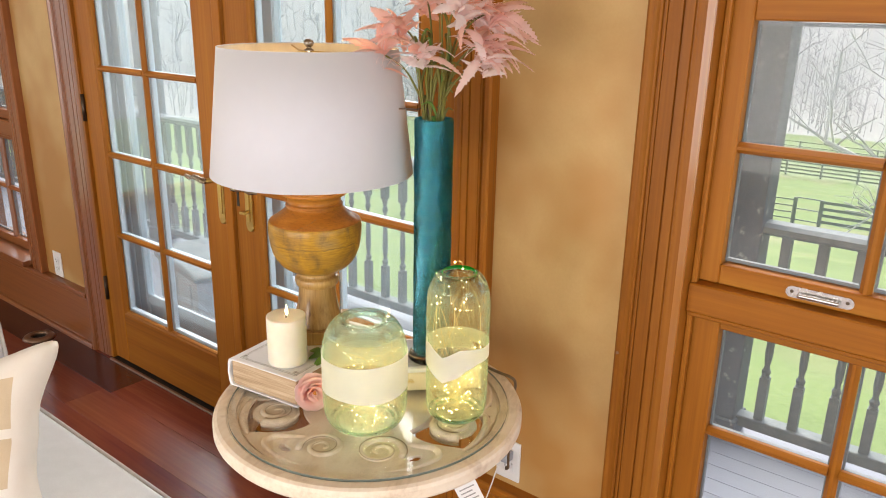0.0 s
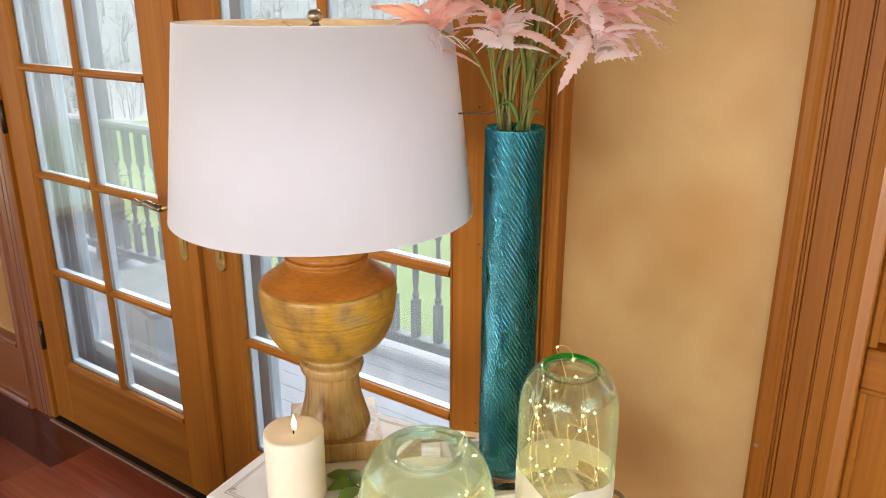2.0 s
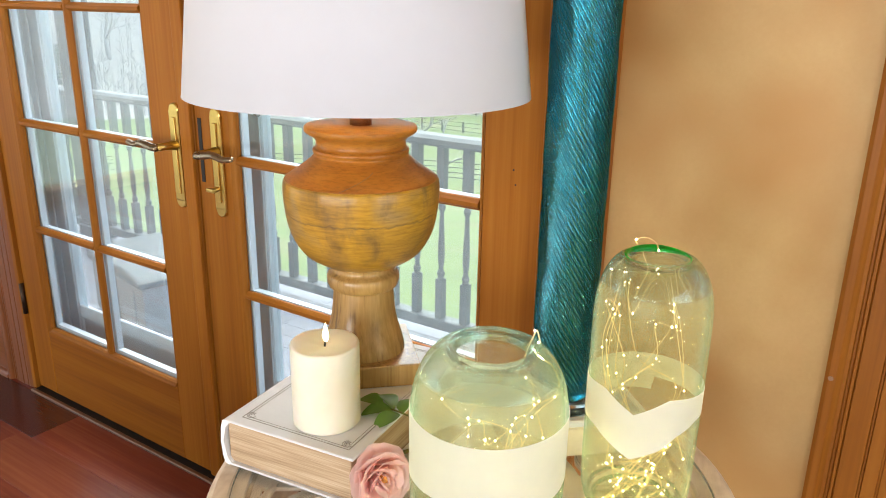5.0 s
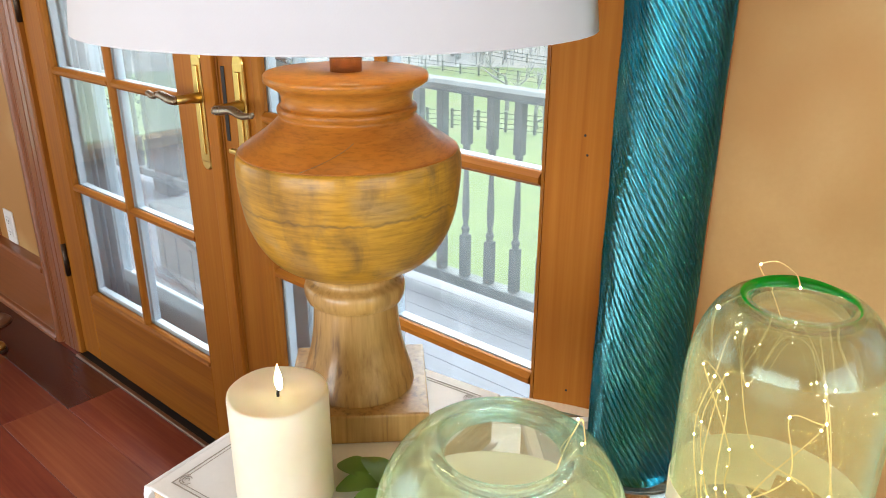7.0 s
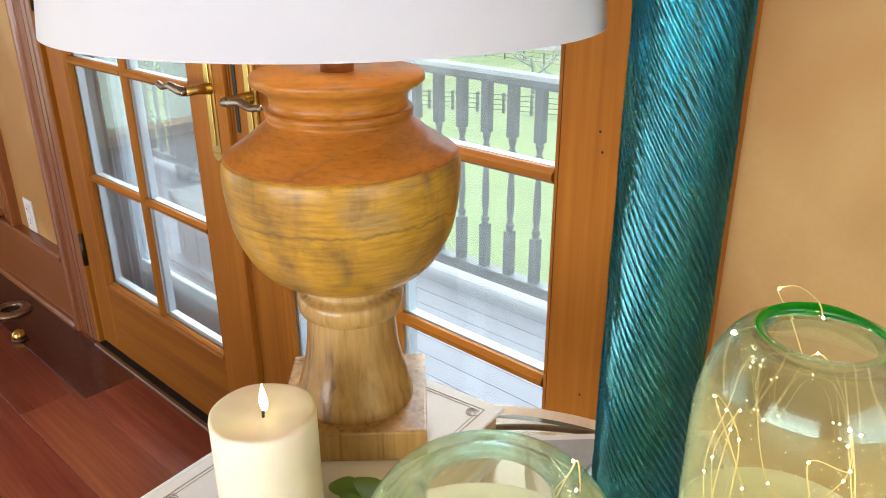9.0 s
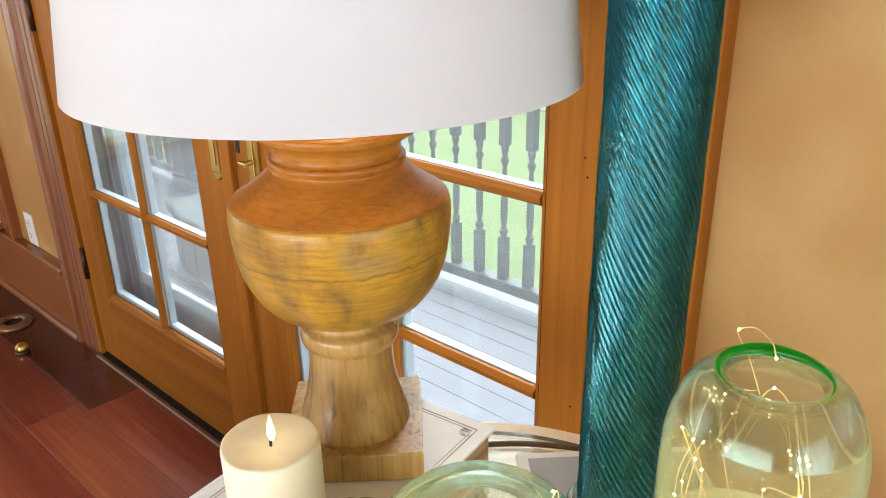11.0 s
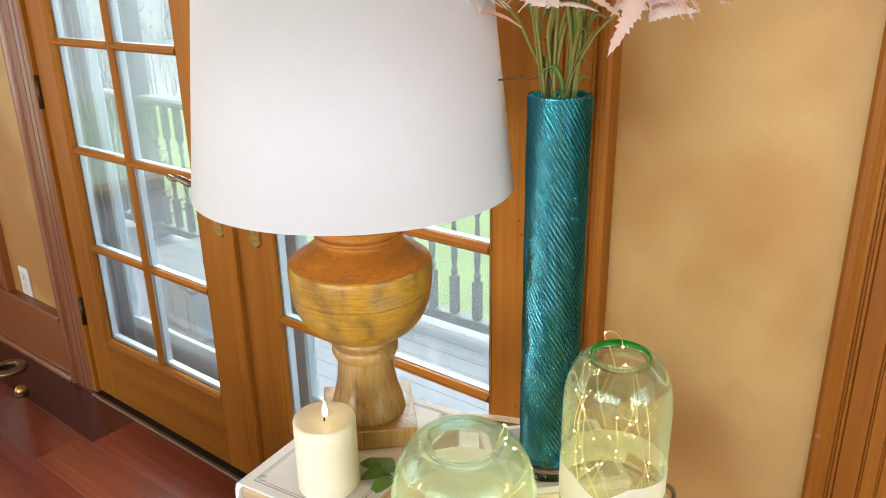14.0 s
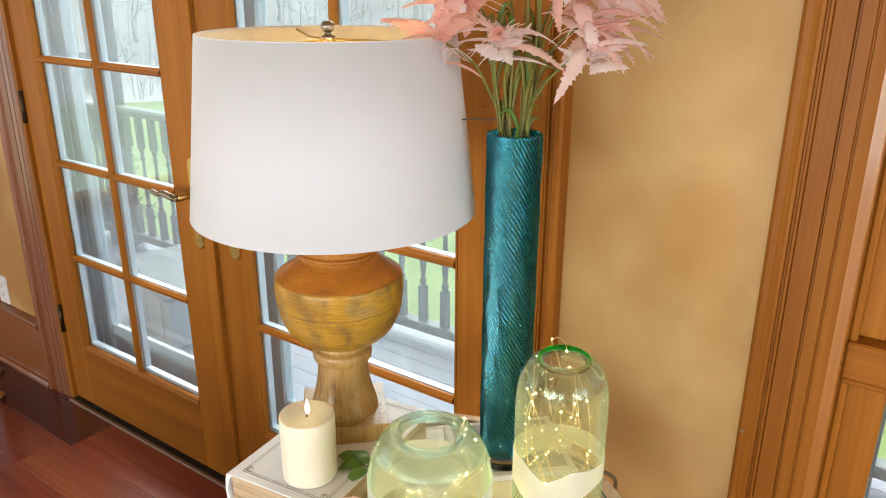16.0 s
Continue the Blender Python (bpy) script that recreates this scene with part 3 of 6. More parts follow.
def smooth_path(points, steps=6):
    """Catmull-Rom through the points."""
    pts = [Vector(p) for p in points]
    pts = [pts[0] * 2 - pts[1]] + pts + [pts[-1] * 2 - pts[-2]]
    out = []
    for a, b, c, d in zip(pts, pts[1:], pts[2:], pts[3:]):
        for k in range(steps):
            t = k / steps
            out.append(0.5 * (2 * b + (c - a) * t + (2 * a - 5 * b + 4 * c - d) * t * t + (3 * b - a - 3 * c + d) * t ** 3))
    return out + [pts[-2]]


def tube(points, radius, seg=8, bm=None, flat=1.0):
    """A round (or flattened) rod along the points; radius is a number or a list."""
    bm = bm or bmesh.new()
    pts = [Vector(p) for p in points]
    rings, side = [], None
    for i, p in enumerate(pts):
        d = (pts[min(i + 1, len(pts) - 1)] - pts[max(i - 1, 0)]).normalized()
        if side is None:
            side = d.orthogonal().normalized()
        side = (side - d * side.dot(d)).normalized()
        up = d.cross(side)
        r = radius[i] if isinstance(radius, (list, tuple)) else radius
        rings.append([bm.verts.new(p + (side * math.cos(2 * math.pi * k / seg) + up * math.sin(2 * math.pi * k / seg) * flat) * r) for k in range(seg)])
    for a, b in zip(rings, rings[1:]):
        for k in range(seg):
            bm.faces.new((a[k], a[(k + 1) % seg], b[(k + 1) % seg], b[k]))
    bm.faces.new(rings[0][::-1])
    bm.faces.new(rings[-1])
    return bm


def moulding(profile, z0, z1):
    """An upright moulding: profile of (x, y) round its section."""
    bm = bmesh.new()
    lo = [bm.verts.new((x, y, z0)) for x, y in profile]
    hi = [bm.verts.new((x, y, z1)) for x, y in profile]
    for k in range(len(profile)):
        q = (k + 1) % len(profile)
        bm.faces.new((lo[k], lo[q], hi[q], hi[k]))
    bm.faces.new(lo[::-1])
    bm.faces.new(hi)
    bmesh.ops.recalc_face_normals(bm, faces=bm.faces)
    return bm


def level_moulding(profile, x0, x1):
    """A level moulding along x: profile of (y, z)."""
    bm = bmesh.new()
    lo = [bm.verts.new((x0, y, z)) for y, z in profile]
    hi = [bm.verts.new((x1, y, z)) for y, z in profile]
    for k in range(len(profile)):
        q = (k + 1) % len(profile)
        bm.faces.new((lo[k], lo[q], hi[q], hi[k]))
    bm.faces.new(lo[::-1])
    bm.faces.new(hi)
    bmesh.ops.recalc_face_normals(bm, faces=bm.faces)
    return bm


# ---- the room ----
FLOOR, WALL, CEIL = 0.015, 1.39, 2.75
WEST, EAST, SOUTH, BACK = -5.2, 2.25, -3.05, 1.54
DOOR = (-2.905, -1.035, 2.07)           # opening for the pair of doors: x, x, top
WIN_R = (-0.475, 0.205, 0.285, 2.07)    # opening: x, x, bottom, top
WIN_L = (-4.22, -3.54, 0.285, 2.07)


def wall_with_openings(name, label, x0, x1, y0, y1, openings):
    bm = bmesh.new()
    edges = [x0]
    for a, b, lo, hi in openings:
        box(edges[-1], a, y0, y1, FLOOR - 0.1, CEIL, into=bm)
        if lo > FLOOR:
            box(a, b, y0, y1, FLOOR - 0.1, lo, into=bm)
        box(a, b, y0, y1, hi, CEIL, into=bm)
        edges.append(b)
    box(edges[-1], x1, y0, y1, FLOOR - 0.1, CEIL, into=bm)
    return tagged(part(name, bm, plaster), label, "wall", kind="structure")


wall_with_openings("wall_north", "tan rag-painted plaster wall with doors and windows", WEST, EAST, WALL, BACK,
                   [WIN_L, (DOOR[0], DOOR[1], FLOOR, DOOR[2]), WIN_R])
wall_with_openings("wall_south", "plain tan plaster wall with an unseen opening added for a lamp", WEST, EAST, SOUTH - 0.15, SOUTH, [(-2.53, 1.43, 0.26, 2.04)])


def wall_x(name, x0, x1, holes):
    bm = bmesh.new()
    last = SOUTH - 0.15
    for a, b, lo, hi in holes:
        box(x0, x1, last, a, FLOOR - 0.1, CEIL, into=bm)
        box(x0, x1, a, b, FLOOR - 0.1, lo, into=bm)
        box(x0, x1, a, b, hi, CEIL, into=bm)
        last = b
    box(x0, x1, last, BACK, FLOOR - 0.1, CEIL, into=bm)
    tagged(part(name, bm, plaster), "plain tan plaster wall", "wall", kind="structure")


wall_x("wall_east", EAST, EAST + 0.15, [(-1.32, 1.12, 0.42, 2.18)])
wall_x("wall_west", WEST - 0.15, WEST, [(-2.62, 0.32, 0.08, 2.42)])
tagged(part("ceiling", box(WEST - 0.15, EAST + 0.15, SOUTH - 0.15, BACK, CEIL, CEIL + 0.15), ceiling_paint), "plain tan ceiling, unseen, kept dark to cut bounced light", "ceiling", kind="structure")
sub = tagged(part("floor", box(WEST, EAST, SOUTH, WALL, FLOOR - 0.14, FLOOR - 0.02), dark_slot), "dark cherry-stained hardwood floor with a glossy finish", "floor", kind="structure")

# baseboards with a cap, between the openings
BASE = [(1.39, FLOOR), (1.372, FLOOR), (1.372, 0.235), (1.366, 0.243), (1.366, 0.252), (1.352, 0.258), (1.352, 0.270), (1.358, 0.276), (1.39, 0.278)]
SHOE = [(1.372, FLOOR), (1.354, FLOOR), (1.355, 0.024), (1.362, 0.031), (1.372, 0.033)]
for a, b, mat in ((WEST, -3.03, cherry_across), (-0.942, -0.5835, fir_across)):
    base = tagged(part("baseboard", level_moulding(BASE, a, b), mat), "tall stained wood baseboard with a moulded cap", "baseboard", kind="structure")
    part("shoe_moulding", level_moulding(SHOE, a, b), mat, base)
tagged(part("baseboard", level_moulding(BASE, 0.327, EAST), fir_across), "tall stained wood baseboard with a moulded cap", "baseboard", kind="structure")


def casing_profile(a, b, flip=False):
    """Section of a fluted casing between x = a and b, thick edge at a (at b if flipped)."""
    u = [(0, 0), (0, 0.030), (0.05, 0.034), (0.13, 0.034), (0.17, 0.028), (0.20, 0.022), (0.24, 0.022), (0.255, 0.017), (0.28, 0.017), (0.30, 0.022), (0.33, 0.022), (0.34, 0.019), (0.355, 0.022), (0.60, 0.022), (0.615, 0.0165),
         (0.635, 0.0165), (0.65, 0.022), (0.80, 0.021), (0.815, 0.0175), (0.83, 0.0175), (0.845, 0.021), (0.90, 0.021), (1.0, 0.018), (1.0, 0)]
    w = b - a
    return [((b - t * w) if flip else (a + t * w), WALL - d) for t, d in u]


def casing(a, b, flip, z0, z1, label, mat):
    tagged(part("trim", moulding(casing_profile(a, b, flip), z0, z1), mat), label, "trim", kind="structure")


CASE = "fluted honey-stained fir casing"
casing(-0.583, -0.470, False, FLOOR, 2.17, "fluted fir casing beside the window, shade mixed into its stain", fir_shaded)
knot = tube([(-0.5745, 1.3575, 0.764), (-0.5745, 1.3553, 0.764)], [0.0042, 0.0036], 10)
part("knot", knot, bronze_ring, bpy.data.objects["trim"], "small dark knot in the wood")
casing(0.20, 0.325, True, FLOOR, 2.17, CASE + " beside the window", fir_up)
casing(-1.050, -0.940, True, FLOOR, 2.17, CASE + " beside the doors", fir_up)
casing(-3.03, -2.895, False, FLOOR, 2.17, "stained fluted casing beside the doors, darkened for backlight", cherry_up)
casing(-3.545, -3.425, True, 0.278, 2.17, "stained fluted casing beside the window, darkened for backlight", cherry_up)
casing(-4.34, -4.215, False, 0.278, 2.17, "stained fluted casing beside the window, darkened for backlight", cherry_up)
for a, b in ((-0.595, 0.325), (-3.03, -0.94), (-4.34, -3.425)):
    tagged(part("trim", box(a, b, 1.352, 1.39, 2.172, 2.29, 0.004), fir_across), "plain stained head casing", "trim", kind="structure")

# jambs of the door opening and the threshold
for a, b in ((-2.905, -2.878), (-1.058, -1.035)):
    jb = tagged(part("trim", box(a, b, 1.372, 1.4315, FLOOR, 2.07, 0.002), fir_up), "honey-stained door jamb, painted pale outside", "trim", kind="structure")
    part("painted_jamb", box(a - 0.001, b + 0.001, 1.432, BACK, FLOOR, 2.07, 0.002), jamb_paint, jb, "pale aqua-grey painted outer jamb")
tagged(part("trim", box(-2.878, -1.058, 1.372, BACK, 2.045, 2.07), fir_across), "honey-stained door head jamb", "trim", kind="structure")
sill = thing("door_sill", "metal and wood threshold under the double doors", "threshold", kind="structure")
part("saddle", box(-2.878, -1.058, 1.395, BACK + 0.03, FLOOR - 0.02, FLOOR + 0.006, 0.002), bronze, sill)
part("metal_strip", box(-2.878, -1.058, 1.352, 1.366, FLOOR - 0.019, FLOOR + 0.007, 0.002), bronze_ring, sill)
part("dark_gap", box(-2.878, -1.058, 1.367, 1.394, FLOOR - 0.019, FLOOR + 0.002), dark_slot, sill)


# ---- the glazed doors ----
ROWS_Z = [0.258, 0.585, 0.913, 1.241, 1.569, 1.897]


def stile(a, b, z0, z1, y0, y1, parent, mat=None):
    return part("stile", box(a, b, y0, y1, z0, z1, 0.002), mat or fir_up, parent)


def glazed_leaf(name, x0, x1, g0, g1, label):
    """A ten-light door leaf; glass from g0 to g1."""
    d = thing(name, label, "door", kind="structure")
    y0, y1 = 1.385, 1.430
    bottom, top = FLOOR + 0.008, 2.042
    stile(x0 + 0.002, g0, bottom, top, y0, y1, d)
    stile(g1, x1 - 0.002, bottom, top, y0, y1, d)
    part("bottom_rail", box(g0, g1, y0 + 0.0005, y1, bottom, ROWS_Z[0] - 0.012, 0.001), fir_across, d)
    part("top_rail", box(g0, g1, y0 + 0.0005, y1, ROWS_Z[-1] + 0.012, top, 0.001), fir_across, d)
    mid = (g0 + g1) / 2
    # moulded bead round the glass, then the bars
    bead = [(0.0, 0.0), (0.004, 0.004), (0.009, 0.006), (0.012, 0.012), (0.012, 0.020), (0.0, 0.020)]
    for side, sgn in ((g0, 1), (g1, -1)):
        part("bead", moulding([(side + sgn * u, y0 + v) for u, v in bead], ROWS_Z[0] - 0.012, ROWS_Z[-1] + 0.012), fir_up, d)
    for zz, sgn in ((ROWS_Z[0] - 0.012, 1), (ROWS_Z[-1] + 0.012, -1)):
        part("bead", level_moulding([(y0 + v, zz + sgn * u) for u, v in bead], g0 + 0.012, g1 - 0.012), fir_across, d)
    bar = [(-0.011, 0.018), (-0.011, 0.012), (-0.007, 0.007), (-0.004, 0.003), (0.004, 0.003), (0.007, 0.007), (0.011, 0.012), (0.011, 0.018)]
    part("muntin", moulding([(mid + u, y0 + v) for u, v in bar], ROWS_Z[0], ROWS_Z[-1]), fir_up, d)
    for zz in ROWS_Z[1:-1]:
        for a, b in ((g0 + 0.012, mid - 0.0105), (mid + 0.0105, g1 - 0.012)):
            part("muntin", level_moulding([(y0 + v, zz + u) for u, v in bar], a, b), fir_across, d)
    for lo, hi in zip(ROWS_Z, ROWS_Z[1:]):
        for a, b in ((g0 + 0.004, mid - 0.004), (mid + 0.004, g1 - 0.004)):
            p = part("pane", box(a, b, 1.4055, 1.4085, lo + 0.003 - 0.01, hi - 0.003 + 0.01), pane_glass, d)
            p.visible_shadow = False
            # pale outer glazing strip round the pane
            g = bmesh.new()
            for q in ((a, a + 0.013, lo - 0.004, hi + 0.004), (b - 0.013, b, lo - 0.004, hi + 0.004), (a + 0.013, b - 0.013, lo - 0.004, lo + 0.010), (a + 0.013, b - 0.013, hi - 0.010, hi + 0.004)):
                box(q[0], q[1], 1.410, 1.428, q[2], q[3], into=g)
            part("glazing_strip", g, glazing_white, d)
    return d


door_l = glazed_leaf("door_1", -2.878, -1.966, -2.770, -2.128, "closed honey-stained fir French door leaf with ten glass lights")
door_r = glazed_leaf("door_2", -1.964, -1.058, -1.846, -1.178, "closed honey-stained fir French door leaf with ten glass lights")
part("astragal", box(-2.006, -1.968, 1.374, 1.3845, FLOOR + 0.01, 2.04, 0.003, 2), fir_up, door_l)
for x, z in ((-2.879, 0.337), (-2.879, 1.085), (-2.879, 1.82)):
    part("hinge", tube([(x, 1.378, z - 0.052), (x, 1.378, z + 0.052)], 0.0075, 10), bronze, door_l, "dark bronze barrel hinge", True)


def handle_set(door, x, way, turn_knob):
    plate = part("handle_plate", box(x - 0.0175, x + 0.0175, 1.377, 1.3848, 0.794, 1.014, 0.003, 2), brass, door, "long lacquered brass backplate")
    for z in (0.794, 1.014):
        end = lathe([(0, 0), (0.0175, 0), (0.0175, 0.005), (0.015, 0.0070), (0, 0.0070)], 24)
        bmesh.ops.transform(end, matrix=Matrix.Translation((x, 1.3848, z)) @ Matrix.Rotation(radians(90), 4, "X"), verts=end.verts)
        part("plate_end", end, brass, plate)
    part("plate_rib", box(x - 0.006, x + 0.006, 1.3735, 1.3768, 0.812, 0.998, 0.001), brass, plate)
    part("neck", tube([(x, 1.377, 0.932), (x, 1.352, 0.932), (x, 1.325, 0.932)], [0.013, 0.0095, 0.0095], 14), brass, plate, "", True)
    lever = smooth_path([(x - way * 0.004, 1.322, 0.932), (x + way * 0.02, 1.320, 0.934), (x + way * 0.055, 1.320, 0.939), (x + way * 0.085, 1.322, 0.932), (x + way * 0.112, 1.325, 0.936)], 6)
    part("lever", tube(lever, [0.0105 - 0.005 * abs(k / (len(lever) - 1) - 0.15) for k in range(len(lever))], 12, flat=0.75), aged_brass, plate, "curved tarnished lever", True)
    if turn_knob:
        part("thumb_turn", tube([(x, 1.377, 0.845), (x, 1.360, 0.845)], 0.006, 10), brass, plate, "", True)
        part("thumb_piece", box(x - 0.013, x + 0.013, 1.349, 1.360, 0.840, 0.850, 0.003, 2), brass, plate)


# thin dark strip laid on the right leaf's stile next to its plate
part("lock_side_strip", box(-1.951, -1.939, 1.3825, 1.3848, 0.852, 1.003, 0.001), dark_slot, door_r, "thin dark strip beside the lock")
handle_set(door_l, -2.030, -1, False)
handle_set(door_r, -1.885, 1, True)
# two nail holes in the right stile
for x, z in ((-1.112, 0.964), (-1.117, 0.99), (-1.12, 1.25), (-1.118, 0.60)):
    part("nail_hole", tube([(x, 1.3855, z), (x, 1.3845, z)], 0.0019, 8), dark_slot, door_r)


# ---- storm doors outside ----
def storm(name, x0, x1, stile_l, stile_r):
    d = thing(name, "closed grey-white painted storm door with a tall glass light", "storm door", kind="structure")
    y0, y1 = 1.500, 1.532
    z0, z1 = -0.02, 2.05
    for a, b in ((x0, x0 + stile_l), (x1 - stile_r, x1)):
        part("stile", box(a, b, y0, y1, z0, z1, 0.003), storm_paint, d)
        part("stile_bead", box(a + (b - a) * 0.3, a + (b - a) * 0.42, y0 - 0.006, y0, z0, z1, 0.002), storm_paint, d)
        part("stile_bead", box(b - 0.014, b - 0.004, y0 - 0.004, y0, z0, z1, 0.002), storm_paint, d)
    a, b = x0 + stile_l, x1 - stile_r
    part("kick_panel", box(a, b, y0 + 0.010, y1, z0, 0.285, 0.001), storm_paint, d)
    part("kick_rail", box(a, b, y0, y0 + 0.0095, 0.255, 0.30, 0.003), storm_paint, d)
    part("top_rail", box(a, b, y0, y1, 1.95, z1, 0.002), storm_paint, d)
    p = part("pane", box(a, b, 1.516, 1.519, 0.30, 1.95), storm_glass, d)
    p.visible_shadow = False


storm("door_3", -2.878, -1.968, 0.105, 0.10)
storm("door_4", -1.964, -1.058, 0.10, 0.09)
for a, b in ((-2.96, -2.882), (-1.054, -0.98)):
    tagged(part("trim", box(a, b, BACK, BACK + 0.03, -0.1, 2.1, 0.003), storm_paint), "grey-white outside door casing", "trim", kind="structure")
part("handle", tube(smooth_path([(-1.925, 1.47, 1.01), (-1.89, 1.468, 1.02), (-1.84, 1.47, 1.013)], 5), 0.007, 10), nickel, bpy.data.objects["door_4"], "pale metal pull", True)


# ---- windows ----
def window_unit(name, x0, x1, dark, label):
    """Stacked units with two columns of small panes each, the upper ones framed as sashes with a pull."""
    w = thing(name, label, "window", kind="structure")
    up, across = (cherry_up, cherry_across) if dark else (fir_up, fir_across)
    lo, hi = 0.285, 2.07
    jm = cherry_up if dark else fir_jamb
    part("jamb", box(x0, x0 + 0.022, 1.372, BACK, lo, hi, 0.002), jm, w)
    part("jamb", box(x1 - 0.022, x1, 1.372, BACK, lo, hi, 0.002), jm, w)
    part("head", box(x0 + 0.022, x1 - 0.022, 1.372, BACK, hi - 0.025, hi), across, w)
    part("sill", box(x0 + 0.022, x1 - 0.022, 1.335, BACK + 0.02, lo - 0.006, lo + 0.022, 0.004, 2), across, w)
    part("stop", box(x0 + 0.022, x0 + 0.034, 1.415, 1.432, lo + 0.022, hi - 0.025, 0.003), up, w)
    part("stop", box(x1 - 0.034, x1 - 0.022, 1.415, 1.432, lo + 0.022, hi - 0.025, 0.003), up, w)
    a, b = x0 + 0.022, x1 - 0.022
    for zz in ((0.882, 0.946), (1.535, 1.59)):
        t = part("transom", box(a, b, 1.405, BACK, zz[0], zz[1], 0.003), across, w)
        part("transom_bead", box(a, b, 1.412, 1.430, zz[0] - 0.012, zz[0] - 0.0005, 0.003), across, t)
    for n, (z0, z1) in enumerate(((0.307, 0.870), (0.947, 1.534), (1.591, 2.044))):
        wide = 0.066 if n == 0 else 0.05
        sash = part("sash", box(a + 0.001, a + wide, 1.435, 1.475, z0, z1, 0.003), up, w)
        part("sash_stile", box(b - 0.05, b - 0.001, 1.435, 1.475, z0, z1, 0.003), up, sash)
        low = 0.042
        part("sash_rail", box(a + wide, b - 0.05, 1.4355, 1.475, z0, z0 + low, 0.003), across, sash)
        part("sash_rail", box(a + wide, b - 0.05, 1.4355, 1.475, z1 - (0.022 if n == 0 else 0.06), z1, 0.003), across, sash)
        g0, g1 = z0 + low, z1 - (0.022 if n == 0 else 0.06)
        mid, mz = (a + b + wide - 0.05) / 2, (g0 + g1) / 2
        bar = [(-0.011, 0.024), (-0.011, 0.015), (-0.006, 0.008), (-0.003, 0.004), (0.003, 0.004), (0.006, 0.008), (0.011, 0.015), (0.011, 0.024)]
        part("muntin", moulding([(mid + u, 1.436 + v) for u, v in bar], g0, g1), up, sash)
        for p0, p1 in ((a + wide, mid - 0.0105), (mid + 0.0105, b - 0.05)):
            part("muntin", level_moulding([(1.436 + v, mz + u) for u, v in bar], p0, p1), across, sash)
            for q0, q1 in ((g0, mz), (mz, g1)):
                pane = part("pane", box(p0 + 0.0002, p1, 1.4605, 1.4635, q0 + 0.0005, q1 - 0.0005), window_glass, sash)
                pane.visible_shadow = False
                s = bmesh.new()
                box(p0 + 0.0005, p0 + 0.005, 1.4645, 1.474, q0 + 0.009, q1 - 0.009, into=s)
                box(p1 - 0.005, p1 - 0.0005, 1.4645, 1.474, q0 + 0.009, q1 - 0.009, into=s)
                box(p0 + 0.0005, p1 - 0.0005, 1.4645, 1.474, q0 + 0.002, q0 + 0.009, into=s)
                box(p0 + 0.0005, p1 - 0.0005, 1.4645, 1.474, q1 - 0.009, q1 - 0.002, into=s)
                part("glazing_strip", s, glazing_grey, sash)
        if n == 1:
            cx = mid - 0.073
            plate = bmesh.new()
            edge = [(cx + sg * 0.050 + 0.0115 * math.cos(radians(q)) * 1.0, 0.967 + 0.0115 * math.sin(radians(q))) for sg, q0 in ((1, -90), (-1, 90)) for q in range(q0, q0 + 181, 15)]
            near, far_ = [plate.verts.new((x, 1.4322, z)) for x, z in edge], [plate.verts.new((x, 1.4349, z)) for x, z in edge]
            plate.faces.new(near)
            plate.faces.new(far_[::-1])
            for q in range(len(edge)):
                plate.faces.new((near[q], far_[q], far_[(q + 1) % len(edge)], near[(q + 1) % len(edge)]))
            bmesh.ops.recalc_face_normals(plate, faces=plate.faces)
            lift = part("sash_lift", plate, nickel, sash, "pale nickel sash lift with rounded ends")
            part("finger_grip", box(cx - 0.038, cx + 0.038, 1.4195, 1.4320, 0.9600, 0.9690, 0.0042, 3), nickel, lift, "", True)
            for sx in (-0.05, 0.05):
                part("screw", tube([(cx + sx, 1.4325, 0.968), (cx + sx, 1.4315, 0.968)], 0.0035, 10), bronze, lift)
    return w


window_unit("window_1", WIN_R[0], WIN_R[1], False, "tall honey-stained window of stacked sashes with small panes")
window_unit("window_2", WIN_L[0], WIN_L[1], True, "tall stained window of stacked sashes with small panes, darkened for backlight")


def outlet(x, z, plugged):
    o = thing("wall_outlet", "white duplex outlet with a plug in it" if plugged else "white duplex outlet plate on the wall", "outlet", at=(x, WALL, z))
    part("cover_plate", box(-0.036, 0.036, -0.006, 0, -0.058, 0.058, 0.003, 2), white_plastic, o)
    for dz in (-0.0195, 0.0195):
        f = part("receptacle", box(-0.0165, 0.0165, -0.0085, -0.0062, dz - 0.0145, dz + 0.0145, 0.002, 2), white_plastic, o)
        for sx, h in ((-0.0065, 0.008), (0.0065, 0.0065)):
            part("slot", box(sx - 0.001, sx + 0.001, -0.0092, -0.0086, dz - h / 2 + 0.003, dz + h / 2 + 0.003), dark_slot, f)
        part("ground_hole", tube([(0, -0.0086, dz - 0.008), (0, -0.0092, dz - 0.008)], 0.0024, 8), dark_slot, f)
    return o


outlet(-0.862, 0.354, True)
outlet(-3.312, 0.340, False)
adapter = thing("plug_adapter", "small grey plug in the upper socket of the outlet", "plug", at=(-0.862, WALL - 0.0092, 0.376))
part("body", box(-0.018, 0.018, -0.030, 0, -0.012, 0.014, 0.004, 2), grey_resin, adapter)

